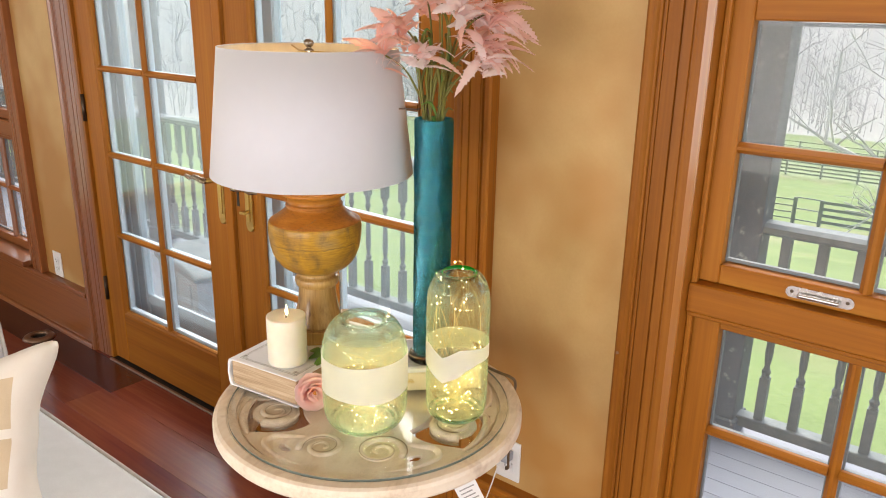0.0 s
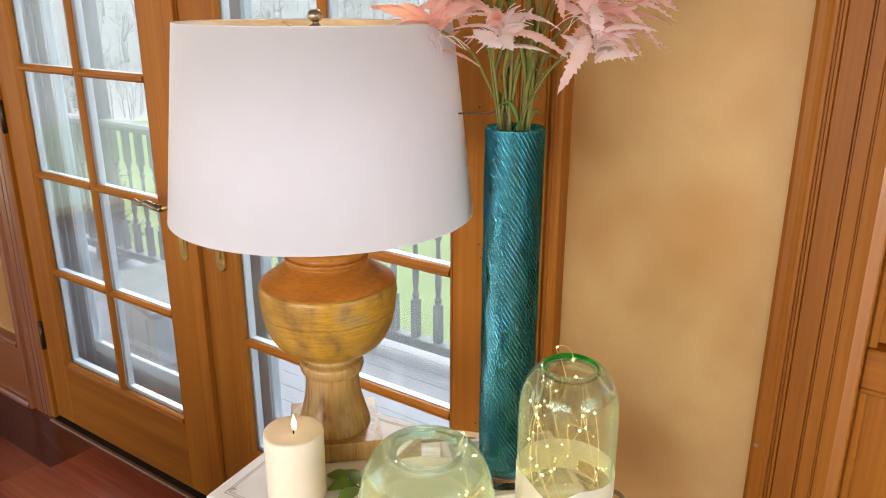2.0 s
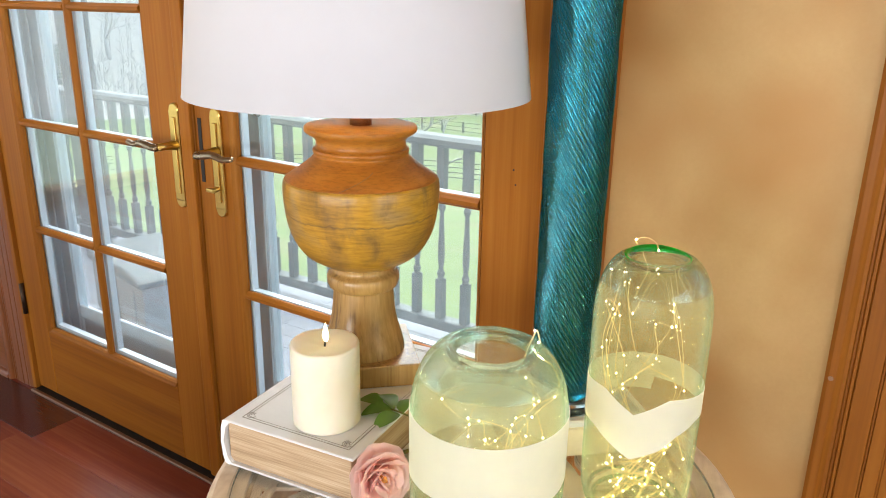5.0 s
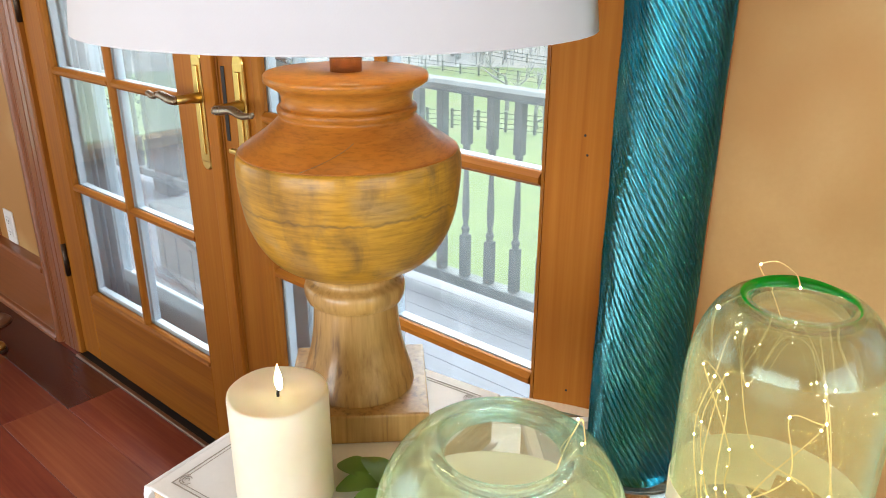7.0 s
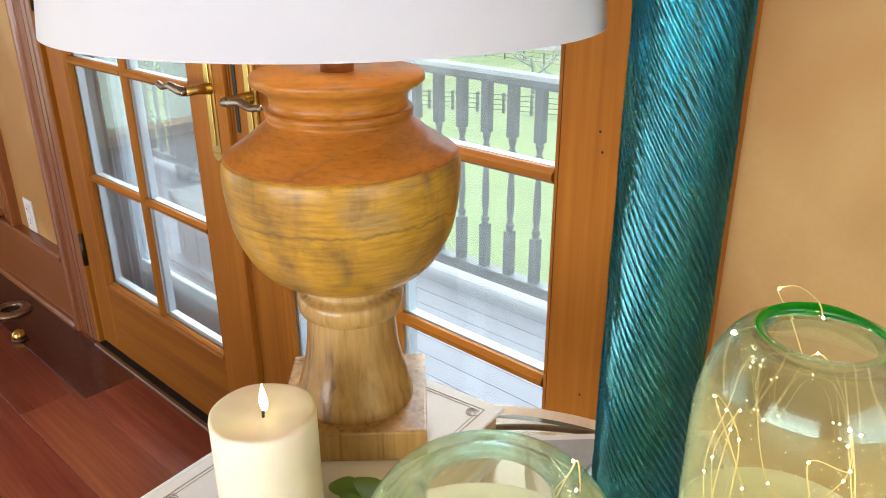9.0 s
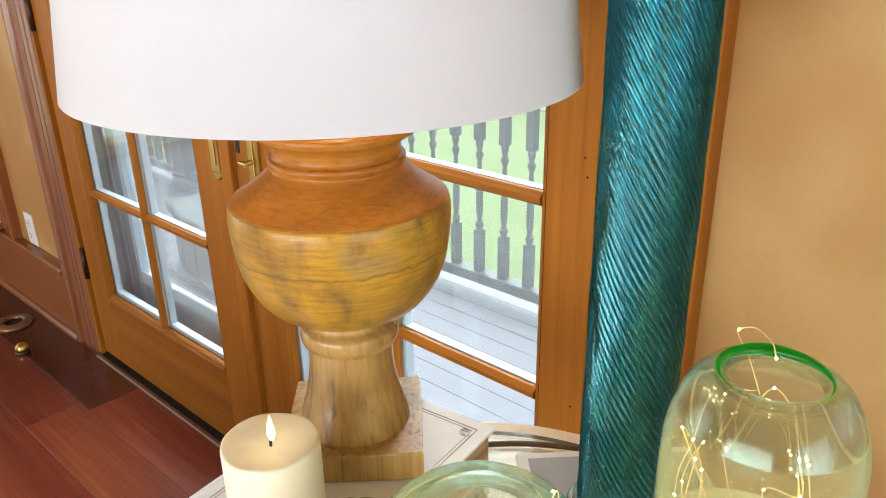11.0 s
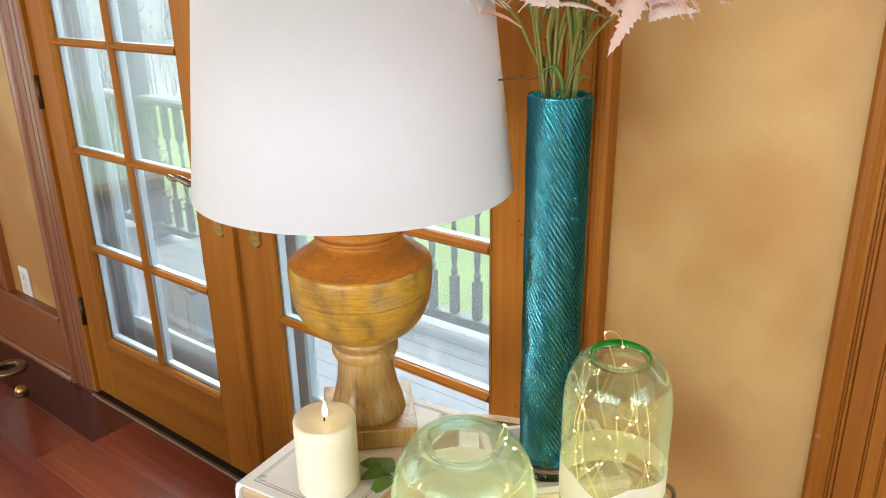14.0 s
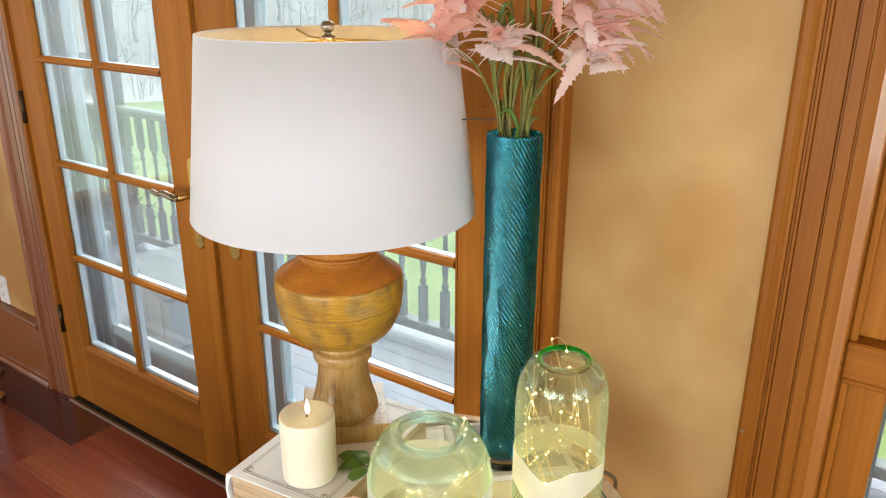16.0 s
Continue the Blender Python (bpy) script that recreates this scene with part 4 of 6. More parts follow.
# round floor box and brass door stop beside the doors
ring = thing("floor_outlet_ring", "round brass floor outlet ring with an open dark centre", "floor outlet", at=(-3.325, 1.262, FLOOR))
part("ring", lathe([(0.030, 0.001), (0.032, 0.012), (0.045, 0.016), (0.062, 0.010), (0.068, 0.001)], 40, True), bronze_ring, ring, "", True)
part("well", lathe([(0, 0.0015), (0.030, 0.0015), (0.0305, 0.0005), (0, 0.0005)], 32), dark_slot, ring)
stop = thing("door_stop", "small domed brass door stop on the floor", "door stop", at=(-3.09, 1.205, FLOOR))
part("base", lathe([(0, 0), (0.023, 0), (0.024, 0.004), (0.021, 0.009), (0, 0.009)], 28), bronze, stop)
part("dome", lathe([(0.019, 0.0095), (0.021, 0.016), (0.018, 0.027), (0.010, 0.034), (0, 0.036)], 28), brass, stop, "polished brass dome", True)

# ---- the side table ----
TX, TY, TOP = -0.890, 0.895, 0.731
table = thing("side_table", "round whitewashed carved wood side table with a glass inset", "side table", at=(TX, TY, 0), turn=20)
part("rim", lathe([(0.2785, 0.7275), (0.2785, 0.7295), (0.281, 0.731), (0.297, 0.731), (0.303, 0.728), (0.306, 0.722), (0.306, 0.706), (0.301, 0.699), (0.292, 0.696), (0.2625, 0.698),
                   (0.2625, 0.7275)], 160, True), whitewash, table)
AXIS = math.radians(-58 - 20)     # the carving mirrors about this line and about its square
carved = part("carved_panel", lathe([(0.2565, 0.706), (0.2565, 0.7195), (0.2580, 0.7210), (0.2618, 0.7210), (0.2618, 0.706)], 96, True), whitewash, table)


def carve_at(off, r):
    return r * math.cos(AXIS + off), r * math.sin(AXIS + off)


def fold_off(ang):
    """Turn from the nearest mirror line, 0 to 90 degrees."""
    d = abs((ang - AXIS + math.pi) % (2 * math.pi) - math.pi)
    return min(d, math.pi - d)


def pierced(seg=720, rings=94, r0=0.004, r1=0.2563):
    """A thin panel with cut-outs beside its larger scrolls."""
    bm = bmesh.new()
    vv = [[bm.verts.new((r * math.cos(2 * math.pi * k / seg), r * math.sin(2 * math.pi * k / seg), 0.7175)) for k in range(seg)]
          for r in (r0 + (r1 - r0) * i / rings for i in range(rings + 1))]
    ca, sa = 0.185 * math.cos(radians(71)), 0.185 * math.sin(radians(71))
    for i in range(rings):
        r = r0 + (r1 - r0) * (i + 0.5) / rings
        for k in range(seg):
            d = fold_off(2 * math.pi * (k + 0.5) / seg)
            px, py = r * math.cos(d), r * math.sin(d)
            away = math.hypot(px - ca, py - sa)
            if 0.87 + 0.10 * math.sin(r * 30) < d < radians(86) and 0.134 < r < 0.246 and away > 0.045:
                continue
            if (abs(d - radians(33)) * 0.215 / 0.014) ** 2 + ((r - 0.218) / 0.008) ** 2 < 1:
                continue
            bm.faces.new((vv[i][k], vv[i][(k + 1) % seg], vv[i + 1][(k + 1) % seg], vv[i + 1][k]))
    bmesh.ops.delete(bm, geom=[v for v in bm.verts if not v.link_faces], context="VERTS")
    bmesh.ops.solidify(bm, geom=bm.faces[:], thickness=0.005)
    return bm


part("pierced_panel", pierced(), carved_ground, carved, "cream ground of the carving, brightened to offset dim light")


def scroll(cx, cy, start, sign, big, turns=1.7, wide=1.0, high=0.7200, flat=0.75):
    pts, rad = [], []
    for k in range(60):
        t = k / 59
        r = big * (1 - t) ** 0.85 + 0.005
        a = start + sign * turns * 2 * math.pi * t
        pts.append((cx + r * math.cos(a), cy + r * math.sin(a), high))
        rad.append(0.0092 * wide * (1 - 0.40 * t))
    return tube(pts, rad, 8, flat=flat)


for turned in (0.0, math.pi):
    for sg in (-1, 1):
        for off, r, big, way in ((17.5, 0.178, 0.038, 1), (71, 0.185, 0.038, -1)):
            o_ = sg * radians(off) + turned
            cx, cy = carve_at(o_, r)
            part("scroll", scroll(cx, cy, AXIS + o_ + sg * way * 0.9, sg * way, big), whitewash, carved, "", True)
            part("scroll_groove", scroll(cx, cy, AXIS + o_ + sg * way * 0.9, sg * way, big, 1.7, 1.42, 0.7178, 0.12), groove_glaze, carved, "brown antiquing glaze in the grooves", True)
        # sweeping tails along the rim, out of each scroll
        for run in (((0.168, 33), (0.190, 40), (0.214, 45), (0.236, 42), (0.243, 30), (0.241, 16)), ((0.250, 54), (0.250, 62), (0.247, 72), (0.240, 82), (0.228, 89))):
            tail = smooth_path([(*carve_at(sg * radians(b) + turned, r), 0.7205) for r, b in run], 6)
            part("scroll_tail", tube(tail, [0.0020 + 0.0075 * math.sin(math.pi * min(1.0, 0.06 + i / len(tail))) ** 0.6 for i in range(len(tail))], 8, flat=0.7), whitewash, carved, "", True)
part("centre_boss", lathe([(0, 0.716), (0.052, 0.716), (0.054, 0.723), (0.048, 0.7262), (0.034, 0.7245), (0.028, 0.7265), (0, 0.7265)], 48), whitewash, carved, "", True)
gl = bmesh.new()
lathe([(0, 0.7280), (0.2768, 0.7280), (0.2775, 0.7287), (0.2775, 0.7338), (0.2768, 0.7345), (0, 0.7345)], 128, bm=gl)
me = mesh_of(gl, "glass_top")
me.materials.append(top_glass)
me.materials.append(edge_glass)
for f in me.polygons:
    if abs(f.normal.z) < 0.5:
        f.material_index = 1
part("glass_top", me, None, table, "round clear glass inset with a green edge").visible_shadow = False
part("apron", lathe([(0.235, 0.655), (0.242, 0.655), (0.245, 0.697), (0.235, 0.697)], 64, True), whitewash, table, "", True)
part("column", lathe([(0, 0.08), (0.075, 0.08), (0.085, 0.11), (0.06, 0.16), (0.042, 0.22), (0.05, 0.30), (0.062, 0.38), (0.05, 0.47), (0.038, 0.54), (0.05, 0.60), (0.075, 0.635), (0, 0.64)], 40),
     whitewash, table, "", True)
for k in range(3):
    a = math.radians(30 + 120 * k)
    leg = smooth_path([(0.05 * math.cos(a), 0.05 * math.sin(a), 0.13), (0.13 * math.cos(a), 0.13 * math.sin(a), 0.12), (0.21 * math.cos(a), 0.21 * math.sin(a), 0.055),
                       (0.245 * math.cos(a), 0.245 * math.sin(a), FLOOR + 0.014)], 6)
    part("foot", tube(leg, [0.028 - 0.014 * i / (len(leg) - 1) for i in range(len(leg))], 10), whitewash, table, "", True)
for k in range(4):
    a = math.radians(45 + 90 * k)
    part("cross_bearer", tube([(0.05 * math.cos(a), 0.05 * math.sin(a), 0.632), (0.237 * math.cos(a), 0.237 * math.sin(a), 0.672)], 0.014, 8), whitewash, table)

GLASS = 0.7345


# ---- books ----
def book(name, label, at, turn, w, d, h, cover, spine_side=-1):
    """A hardback lying flat: w across from the spine, d deep, origin at its near spine corner."""
    b = thing(name, label, "book", at=at, turn=turn)
    t = 0.0030
    part("back_cover", box(0.006, w, 0, d, 0, t, 0.0012), cover, b)
    part("front_cover", box(0.006, w, 0, d, h - t, h, 0.0012), cover, b)
    sp = [(0.006, 0), (0.0, 0.002), (-0.003, 0.012), (-0.0045, h * 0.5), (-0.003, h - 0.012), (0.0, h - 0.002), (0.006, h), (0.010, h - t), (0.004, h - 0.010), (-0.0005, h * 0.5), (0.004, 0.010), (0.010, t)]
    bm = bmesh.new()
    near = [bm.verts.new((x, 0, z)) for x, z in sp]
    far = [bm.verts.new((x, d, z)) for x, z in sp]
    for k in range(len(sp)):
        q = (k + 1) % len(sp)
        bm.faces.new((near[k], near[q], far[q], far[k]))
    bm.faces.new(near)
    bm.faces.new(far[::-1])
    bmesh.ops.recalc_face_normals(bm, faces=bm.faces)
    part("spine", bm, cover, b)
    part("page_block", box(0.004, w - 0.006, 0.005, d - 0.005, t + 0.0002, h - t - 0.0002, 0.001), page_edge, b, "tan deckled page edges")
    return b


BOOK = 0.0605
white_book = book("book", "thick white hardback with tan page edges lying on the table", (-1.147, 0.748, GLASS), 7.5, 0.182, 0.290, BOOK, book_white)
# double rule and corner flourishes printed on the cover
for inset, wd in ((0.014, 0.0011), (0.018, 0.0006)):
    x0, x1, y0, y1 = inset + 0.004, 0.182 - inset, inset, 0.290 - inset
    bm = bmesh.new()
    for q in ((x0, x1, y0, y0 + wd), (x0, x1, y1 - wd, y1), (x0, x0 + wd, y0 + wd, y1 - wd), (x1 - wd, x1, y0 + wd, y1 - wd)):
        box(q[0], q[1], q[2], q[3], BOOK + 0.0001, BOOK + 0.0004, into=bm)
    part("printed_rule", bm, grey_ink, white_book)
for cx, cy in ((0.026, 0.024), (0.160, 0.024), (0.026, 0.266), (0.160, 0.266)):
    bm = bmesh.new()
    for k in range(3):
        pts = [(cx + (0.002 + 0.0022 * k) * math.cos(a), cy + (0.002 + 0.0022 * k) * math.sin(a), BOOK + 0.0003) for a in (i * 0.5 + k for i in range(9))]
        tube(pts, 0.0004, 4, bm)
    part("corner_flourish", bm, grey_ink, white_book)

cream_box = thing("keepsake_box", "cream box with gold emblem and grey lid under the vase", "box", at=(-0.8535, 0.9605, GLASS), turn=45)
part("body", box(-0.020, 0.158, 0, 0.148, 0, 0.040, 0.002), book_cream, cream_box)
part("lid", box(-0.021, 0.159, -0.001, 0.149, 0.0405, 0.0495, 0.002), book_white, cream_box, "white lid")
part("lid_panel", box(-0.010, 0.148, 0.010, 0.138, 0.0496, 0.0506, 0.0004), grey_resin, cream_box, "grey inset panel")
emb = bmesh.new()
for dx, dz in ((0, 0), (0.006, 0.0), (0.012, 0), (0.003, 0.004), (0.009, 0.004)):
    tube([(0.004 + dx + 0.0024 * math.cos(a), -0.0006, 0.020 + dz + 0.0024 * math.sin(a)) for a in (i * 0.7 for i in range(10))], 0.0006, 4, emb)
part("emblem", emb, gold_ink, cream_box, "gold scrolled emblem")

# ---- table lamp ----
LX, LY = -1.0985, 0.9520
LZ = GLASS + BOOK + 0.0005
lamp_thing = thing("table_lamp", "turned mango-wood table lamp with white drum shade on a book", "table lamp", at=(LX, LY, LZ))
pl = box(-0.066, 0.066, -0.066, 0.066, 0, 0.030, 0.0025, 2)
bmesh.ops.rotate(pl, verts=pl.verts, cent=(0, 0, 0), matrix=Matrix.Rotation(radians(45), 3, "Z"))
part("plinth", pl, mango_stem, lamp_thing, "square wooden plinth")


def fine(profile, n=5):
    return [(p.x, p.z) for p in smooth_path([(r, 0, z) for r, z in profile], n)]


def lower(profile):
    return [(r, z - LZ) for r, z in profile]


part("stem", lathe(lower(fine([(0.0538, 0.8255), (0.0528, 0.833), (0.0498, 0.845), (0.0450, 0.862), (0.0415, 0.880), (0.0398, 0.898), (0.0388, 0.910), (0.0395, 0.9125)])
                         + fine([(0.0440, 0.9145), (0.0462, 0.920), (0.0468, 0.926), (0.0455, 0.931), (0.0410, 0.9345)])
                         + fine([(0.0388, 0.9365), (0.0384, 0.9400), (0.0395, 0.9430)], 3) + [(0.0, 0.943)]), 72), mango_stem, lamp_thing, "pale turned stem with a collar", True)
part("bowl", lathe(lower([(0.0, 0.9432)] + fine([(0.0400, 0.9432), (0.0520, 0.9480), (0.0690, 0.9580), (0.0800, 0.9700), (0.0885, 0.9860), (0.0935, 1.0020), (0.0965, 1.0220),
                                                (0.0978, 1.0400), (0.0973, 1.0505), (0.0963, 1.0552)]) + [(0.0950, 1.0570), (0.0, 1.0570)]), 96), mango_bowl, lamp_thing,
     "bowl of yellow and grey-streaked mango wood", True)
part("shoulder", lathe(lower([(0.0, 1.0572), (0.0950, 1.0572)] + fine([(0.0940, 1.0582), (0.0840, 1.0650), (0.0730, 1.0725), (0.0635, 1.0805), (0.0575, 1.0865)])
                             + fine([(0.0588, 1.0885), (0.0596, 1.0915), (0.0586, 1.0942), (0.0560, 1.0952)], 4) + fine([(0.0552, 1.0995), (0.0562, 1.1050), (0.0605, 1.1095)], 4)
                             + [(0.0660, 1.1125), (0.0690, 1.1150), (0.0692, 1.1195), (0.0680, 1.1212), (0.0, 1.1217)]), 96), mango_shoulder, lamp_thing,
     "orange-toned wooden shoulder and lip", True)
crack = [(r * math.cos(radians(a)), r * math.sin(radians(a)), z - LZ) for a, r, z in ((-66, 0.0942, 1.0582), (-60, 0.0888, 1.0618), (-54, 0.0835, 1.0656), (-48, 0.0778, 1.0694), (-43, 0.0728, 1.0728), (-39, 0.0690, 1.0759))]
part("crack", tube(smooth_path(crack, 4), 0.00028, 5), cord_brown, lamp_thing, "fine drying crack in the wood")
part("pole", lathe(lower([(0, 1.1219), (0.0135, 1.1219), (0.0135, 1.195), (0, 1.195)]), 28), copper, lamp_thing, "copper-coloured metal tube", True)
part("socket", lathe(lower([(0, 1.1955), (0.018, 1.1955), (0.020, 1.205), (0.019, 1.245), (0, 1.247)]), 28), brass, lamp_thing, "", True)
part("bulb", lathe(lower([(0, 1.2475), (0.013, 1.248), (0.015, 1.262), (0.026, 1.285), (0.030, 1.305), (0.026, 1.325), (0.014, 1.338), (0, 1.341)]), 28), bulb_glow, lamp_thing,
     "softly glowing warm bulb", True)
for sg in (-1, 1):
    hp = smooth_path([(sg * 0.021, 0, 1.215 - LZ), (sg * 0.055, 0, 1.245 - LZ), (sg * 0.062, 0, 1.30 - LZ), (sg * 0.045, 0, 1.365 - LZ), (sg * 0.012, 0, 1.396 - LZ), (sg * 0.002, 0, 1.398 - LZ)], 5)
    part("harp", tube(hp, 0.0022, 8), brass, lamp_thing, "", True)
shade = part("shade", lathe(lower([(0.1750, 1.4065), (0.2042, 1.1592), (0.2055, 1.1597), (0.1763, 1.4070)]), 128, True), shade_cloth, lamp_thing, "white linen drum shade", True)
part("lining", lathe(lower([(0.1745, 1.4060), (0.2036, 1.1597), (0.2032, 1.1597), (0.1741, 1.4060)]), 128, True), shade_lining, shade, "warm cream lining", True)
for rr, zz in ((0.1757, 1.4070), (0.2049, 1.1594)):
    part("rolled_edge", lathe([(rr + 0.0008 * math.cos(a), zz - LZ + 0.0007 * math.sin(a)) for a in (k * math.pi / 4 for k in range(8))], 128, True), shade_cloth, shade, "", True)
for k in range(3):
    a = math.radians(30 + 120 * k)
    part("spider_arm", tube([(0.004 * math.cos(a), 0.004 * math.sin(a), 1.3985 - LZ), (0.10 * math.cos(a), 0.10 * math.sin(a), 1.396 - LZ), (0.1745 * math.cos(a), 0.1745 * math.sin(a), 1.402 - LZ)], 0.0018, 8),
         brass, shade)
part("finial", lathe(lower([(0, 1.3990), (0.009, 1.3990), (0.0095, 1.4020), (0.005, 1.4045), (0.0042, 1.4070), (0.0075, 1.4090), (0.0098, 1.4135), (0.0095, 1.4180), (0.0060, 1.4220), (0, 1.4235)]), 28),
     nickel, lamp_thing, "small polished metal finial", True)

cord = thing("lamp_cord", "brown lamp cord running over the back of the table", "cord")
pts = smooth_path([(-1.075, 1.055, GLASS + 0.004), (-1.045, 1.085, GLASS + 0.004), (-1.005, 1.120, GLASS + 0.005), (-0.955, 1.150, GLASS + 0.005), (-0.905, 1.162, TOP + 0.006), (-0.850, 1.168, TOP + 0.004),
                   (-0.800, 1.160, TOP + 0.004), (-0.750, 1.152, TOP + 0.005), (-0.722, 1.154, TOP + 0.003), (-0.712, 1.158, 0.722), (-0.715, 1.160, 0.69), (-0.74, 1.19, 0.60), (-0.79, 1.27, 0.46), (-0.83, 1.335, 0.37),
                   (-0.857, 1.368, 0.336), (-0.862, 1.3795, 0.3345)], 6)
part("cable", tube(pts, 0.0032, 8), cord_brown, cord, "", True)

# ---- candle ----
CZ = GLASS + BOOK + 0.0006
candle = thing("pillar_candle", "ivory wax pillar candle with a flame on the white book", "candle", at=(-1.047, 0.820, CZ))
cb = lathe([(0, 0), (0.0385, 0), (0.0395, 0.0015), (0.0395, 0.0955), (0.0388, 0.0985), (0.0365, 0.0990), (0.028, 0.0955), (0.015, 0.0935), (0, 0.0930)], 64)
for v in cb.verts:
    if v.co.z > 0.09:
        a = math.atan2(v.co.y, v.co.x)
        v.co.z += 0.0005 * math.sin(2 * a + 0.6) + 0.0004 * math.sin(5 * a)
part("body", cb, candle_wax, candle, "", True)
part("wick", tube([(0, 0, 0.0925), (0.0003, 0, 0.0965), (0.0012, 0, 0.1000)], 0.0012, 8), dark_slot, candle)
fl = lathe([(0, 0.0985), (0.0026, 0.1005), (0.0040, 0.1050), (0.0040, 0.1090), (0.0026, 0.1150), (0.0010, 0.1200), (0, 0.1230)], 20)
bmesh.ops.transform(fl, matrix=Matrix.Translation((0.0012, 0.0008, 0)) @ Matrix.Diagonal((1, 0.7, 1, 1)), verts=fl.verts)
part("flame", fl, flame_glow, candle, "small warm flame", True)


# ---- glass jars with string lights ----
def jar(name, label, at, profile_out, profile_in, rim_ring, band, seed, low_n, high_n, r_in, z_in, lead):
    j = thing(name, label, "glass jar", group="frosted jars on the table", at=at)
    bm = lathe(fine(profile_out, 4) + fine(profile_in, 4), 96)
    me = mesh_of(bm, "glass", True)
    me.materials.append(jar_glass)
    me.materials.append(jar_thick)
    high = max(z for r, z in profile_out)
    for f in me.polygons:
        if f.center.z > high - 0.030 or f.center.z < 0.012:
            f.material_index = 1
    part("glass", me, None, j, "", True)
    rf = profile_out[3][0]
    for zz, rt in ((0.0075, 0.0028), (0.0135, 0.0016)):
        part("foot_ring", lathe([(rf - 0.006 + (zz - 0.0075) * 1.5 + rt * math.cos(a), zz + rt * math.sin(a)) for a in (k * math.pi / 4 for k in range(8))], 72, True), jar_foot, j, "thick green-tinted foot of the glass", True)
    if rim_ring:
        rr, rz, rt, mat = rim_ring
        lip = bmesh.new()
        loops = []
        for q in range(72):
            a = 2 * math.pi * q / 72
            t = rt * (0.03 + 0.97 * (0.5 + 0.5 * math.cos(a - radians(120))) ** 2.2)     # lip swells at the back; the edge-on green is put into the shape
            loops.append([lip.verts.new(((rr + t * math.cos(k * math.pi / 5)) * math.cos(a), (rr + t * math.cos(k * math.pi / 5)) * math.sin(a), rz + t * 0.8 * math.sin(k * math.pi / 5))) for k in range(10)])
        for q in range(72):
            for k in range(10):
                lip.faces.new((loops[q][k], loops[(q + 1) % 72][k], loops[(q + 1) % 72][(k + 1) % 10], loops[q][(k + 1) % 10]))
        bmesh.ops.recalc_face_normals(lip, faces=lip.faces)
        part("mouth_ring", lip, mat, j, "thick green rolled glass mouth", True)
    # frosted band: a thin skin just outside the wall
    rb, bottom, top = band
    bm = bmesh.new()
    cols = []
    for k in range(144):
        a = 2 * math.pi * k / 144
        cols.append([bm.verts.new((rb * math.cos(a), rb * math.sin(a), bottom(a) + (top(a) - bottom(a)) * i / 4)) for i in range(5)])
    for k in range(144):
        a, b = cols[k], cols[(k + 1) % 144]
        for i in range(4):
            bm.faces.new((a[i], b[i], b[i + 1], a[i + 1]))
    part("frosted_band", bm, frost, j, "etched white frosted band", True)
    # string lights, a thing of their own
    s = thing("string_lights", "fine copper-wire string of warm lit fairy lights piled inside a jar", "string lights", group="fairy lights in jars", at=at)
    rng = random.Random(seed)
    wires, bulbs = [], []
    z0, zp, z1 = z_in

    def inside(z):
        for (ra, za), (rb_, zb) in zip(profile_in[::-1], profile_in[::-1][1:]):
            if za <= z <= zb:
                return ra + (rb_ - ra) * (z - za) / max(1e-6, zb - za) - 0.004
        return 0.01
    low = []
    for k in range(low_n):
        a, t = rng.uniform(0, 6.283), rng.uniform(0, 1)
        z = z0 + (zp - z0) * t ** 1.4
        r = max(0.004, inside(z)) * math.sqrt(rng.uniform(0.03, 0.72)) * (1 - 0.25 * t)
        low.append((r * math.cos(a), r * math.sin(a), z))
    wires.append(tube(smooth_path(low, 6), WIRE, 4))
    bulbs += low
    for k in range(high_n):
        a = 6.283 * k / high_n + rng.uniform(-0.4, 0.4)
        way = rng.choice((-1, 1))
        hung = k % 3 == 0     # hangs from the mouth; the others loop up from the pile
        pts = [lead(rng, a)] if hung else [(0.3 * r_in * math.cos(a), 0.3 * r_in * math.sin(a), zp - 0.012)]
        levels = ([rng.uniform(0.80, 0.93), rng.uniform(0.60, 0.75)] if hung else [rng.uniform(0.12, 0.25), rng.uniform(0.40, 0.60)])
        levels += [rng.uniform(0.70, 0.92), rng.uniform(0.60, 0.85), rng.uniform(0.35, 0.55), rng.uniform(0.10, 0.25), -0.08]
        for i, f in enumerate(levels):
            z = zp + (z1 - zp) * f
            r = max(0.006, inside(z)) * rng.uniform(0.45, 0.96)
            b = a + way * (0.10 + 0.48 * i) + rng.uniform(-0.40, 0.40)
            pts.append((r * math.cos(b), r * math.sin(b), z))
        wires.append(tube(smooth_path(pts, 8), WIRE, 4))
        bulbs += pts[1:]
    return j, s, wires, bulbs


WIRE = 0.00040
LED_MESH = mesh_of(lathe([(0, -0.0008), (0.00045, -0.0005), (0.00062, 0), (0.00045, 0.0005), (0, 0.0008)], 10), "led", True)
LED_MESH.materials.append(led_glow)
wire_metal = surface("copper_wire", [(0.3, (0.80, 0.60, 0.26)), (0.7, (0.88, 0.70, 0.36))], 60, rough=(0.35, 0.45), metal=0.35, bump=0.0)


def finish_lights(s, wires, bulbs):
    for bm in wires:
        part("wire", bm, wire_metal, s)
    for p in bulbs:
        o = part("led", LED_MESH, None, s)
        o.location = p


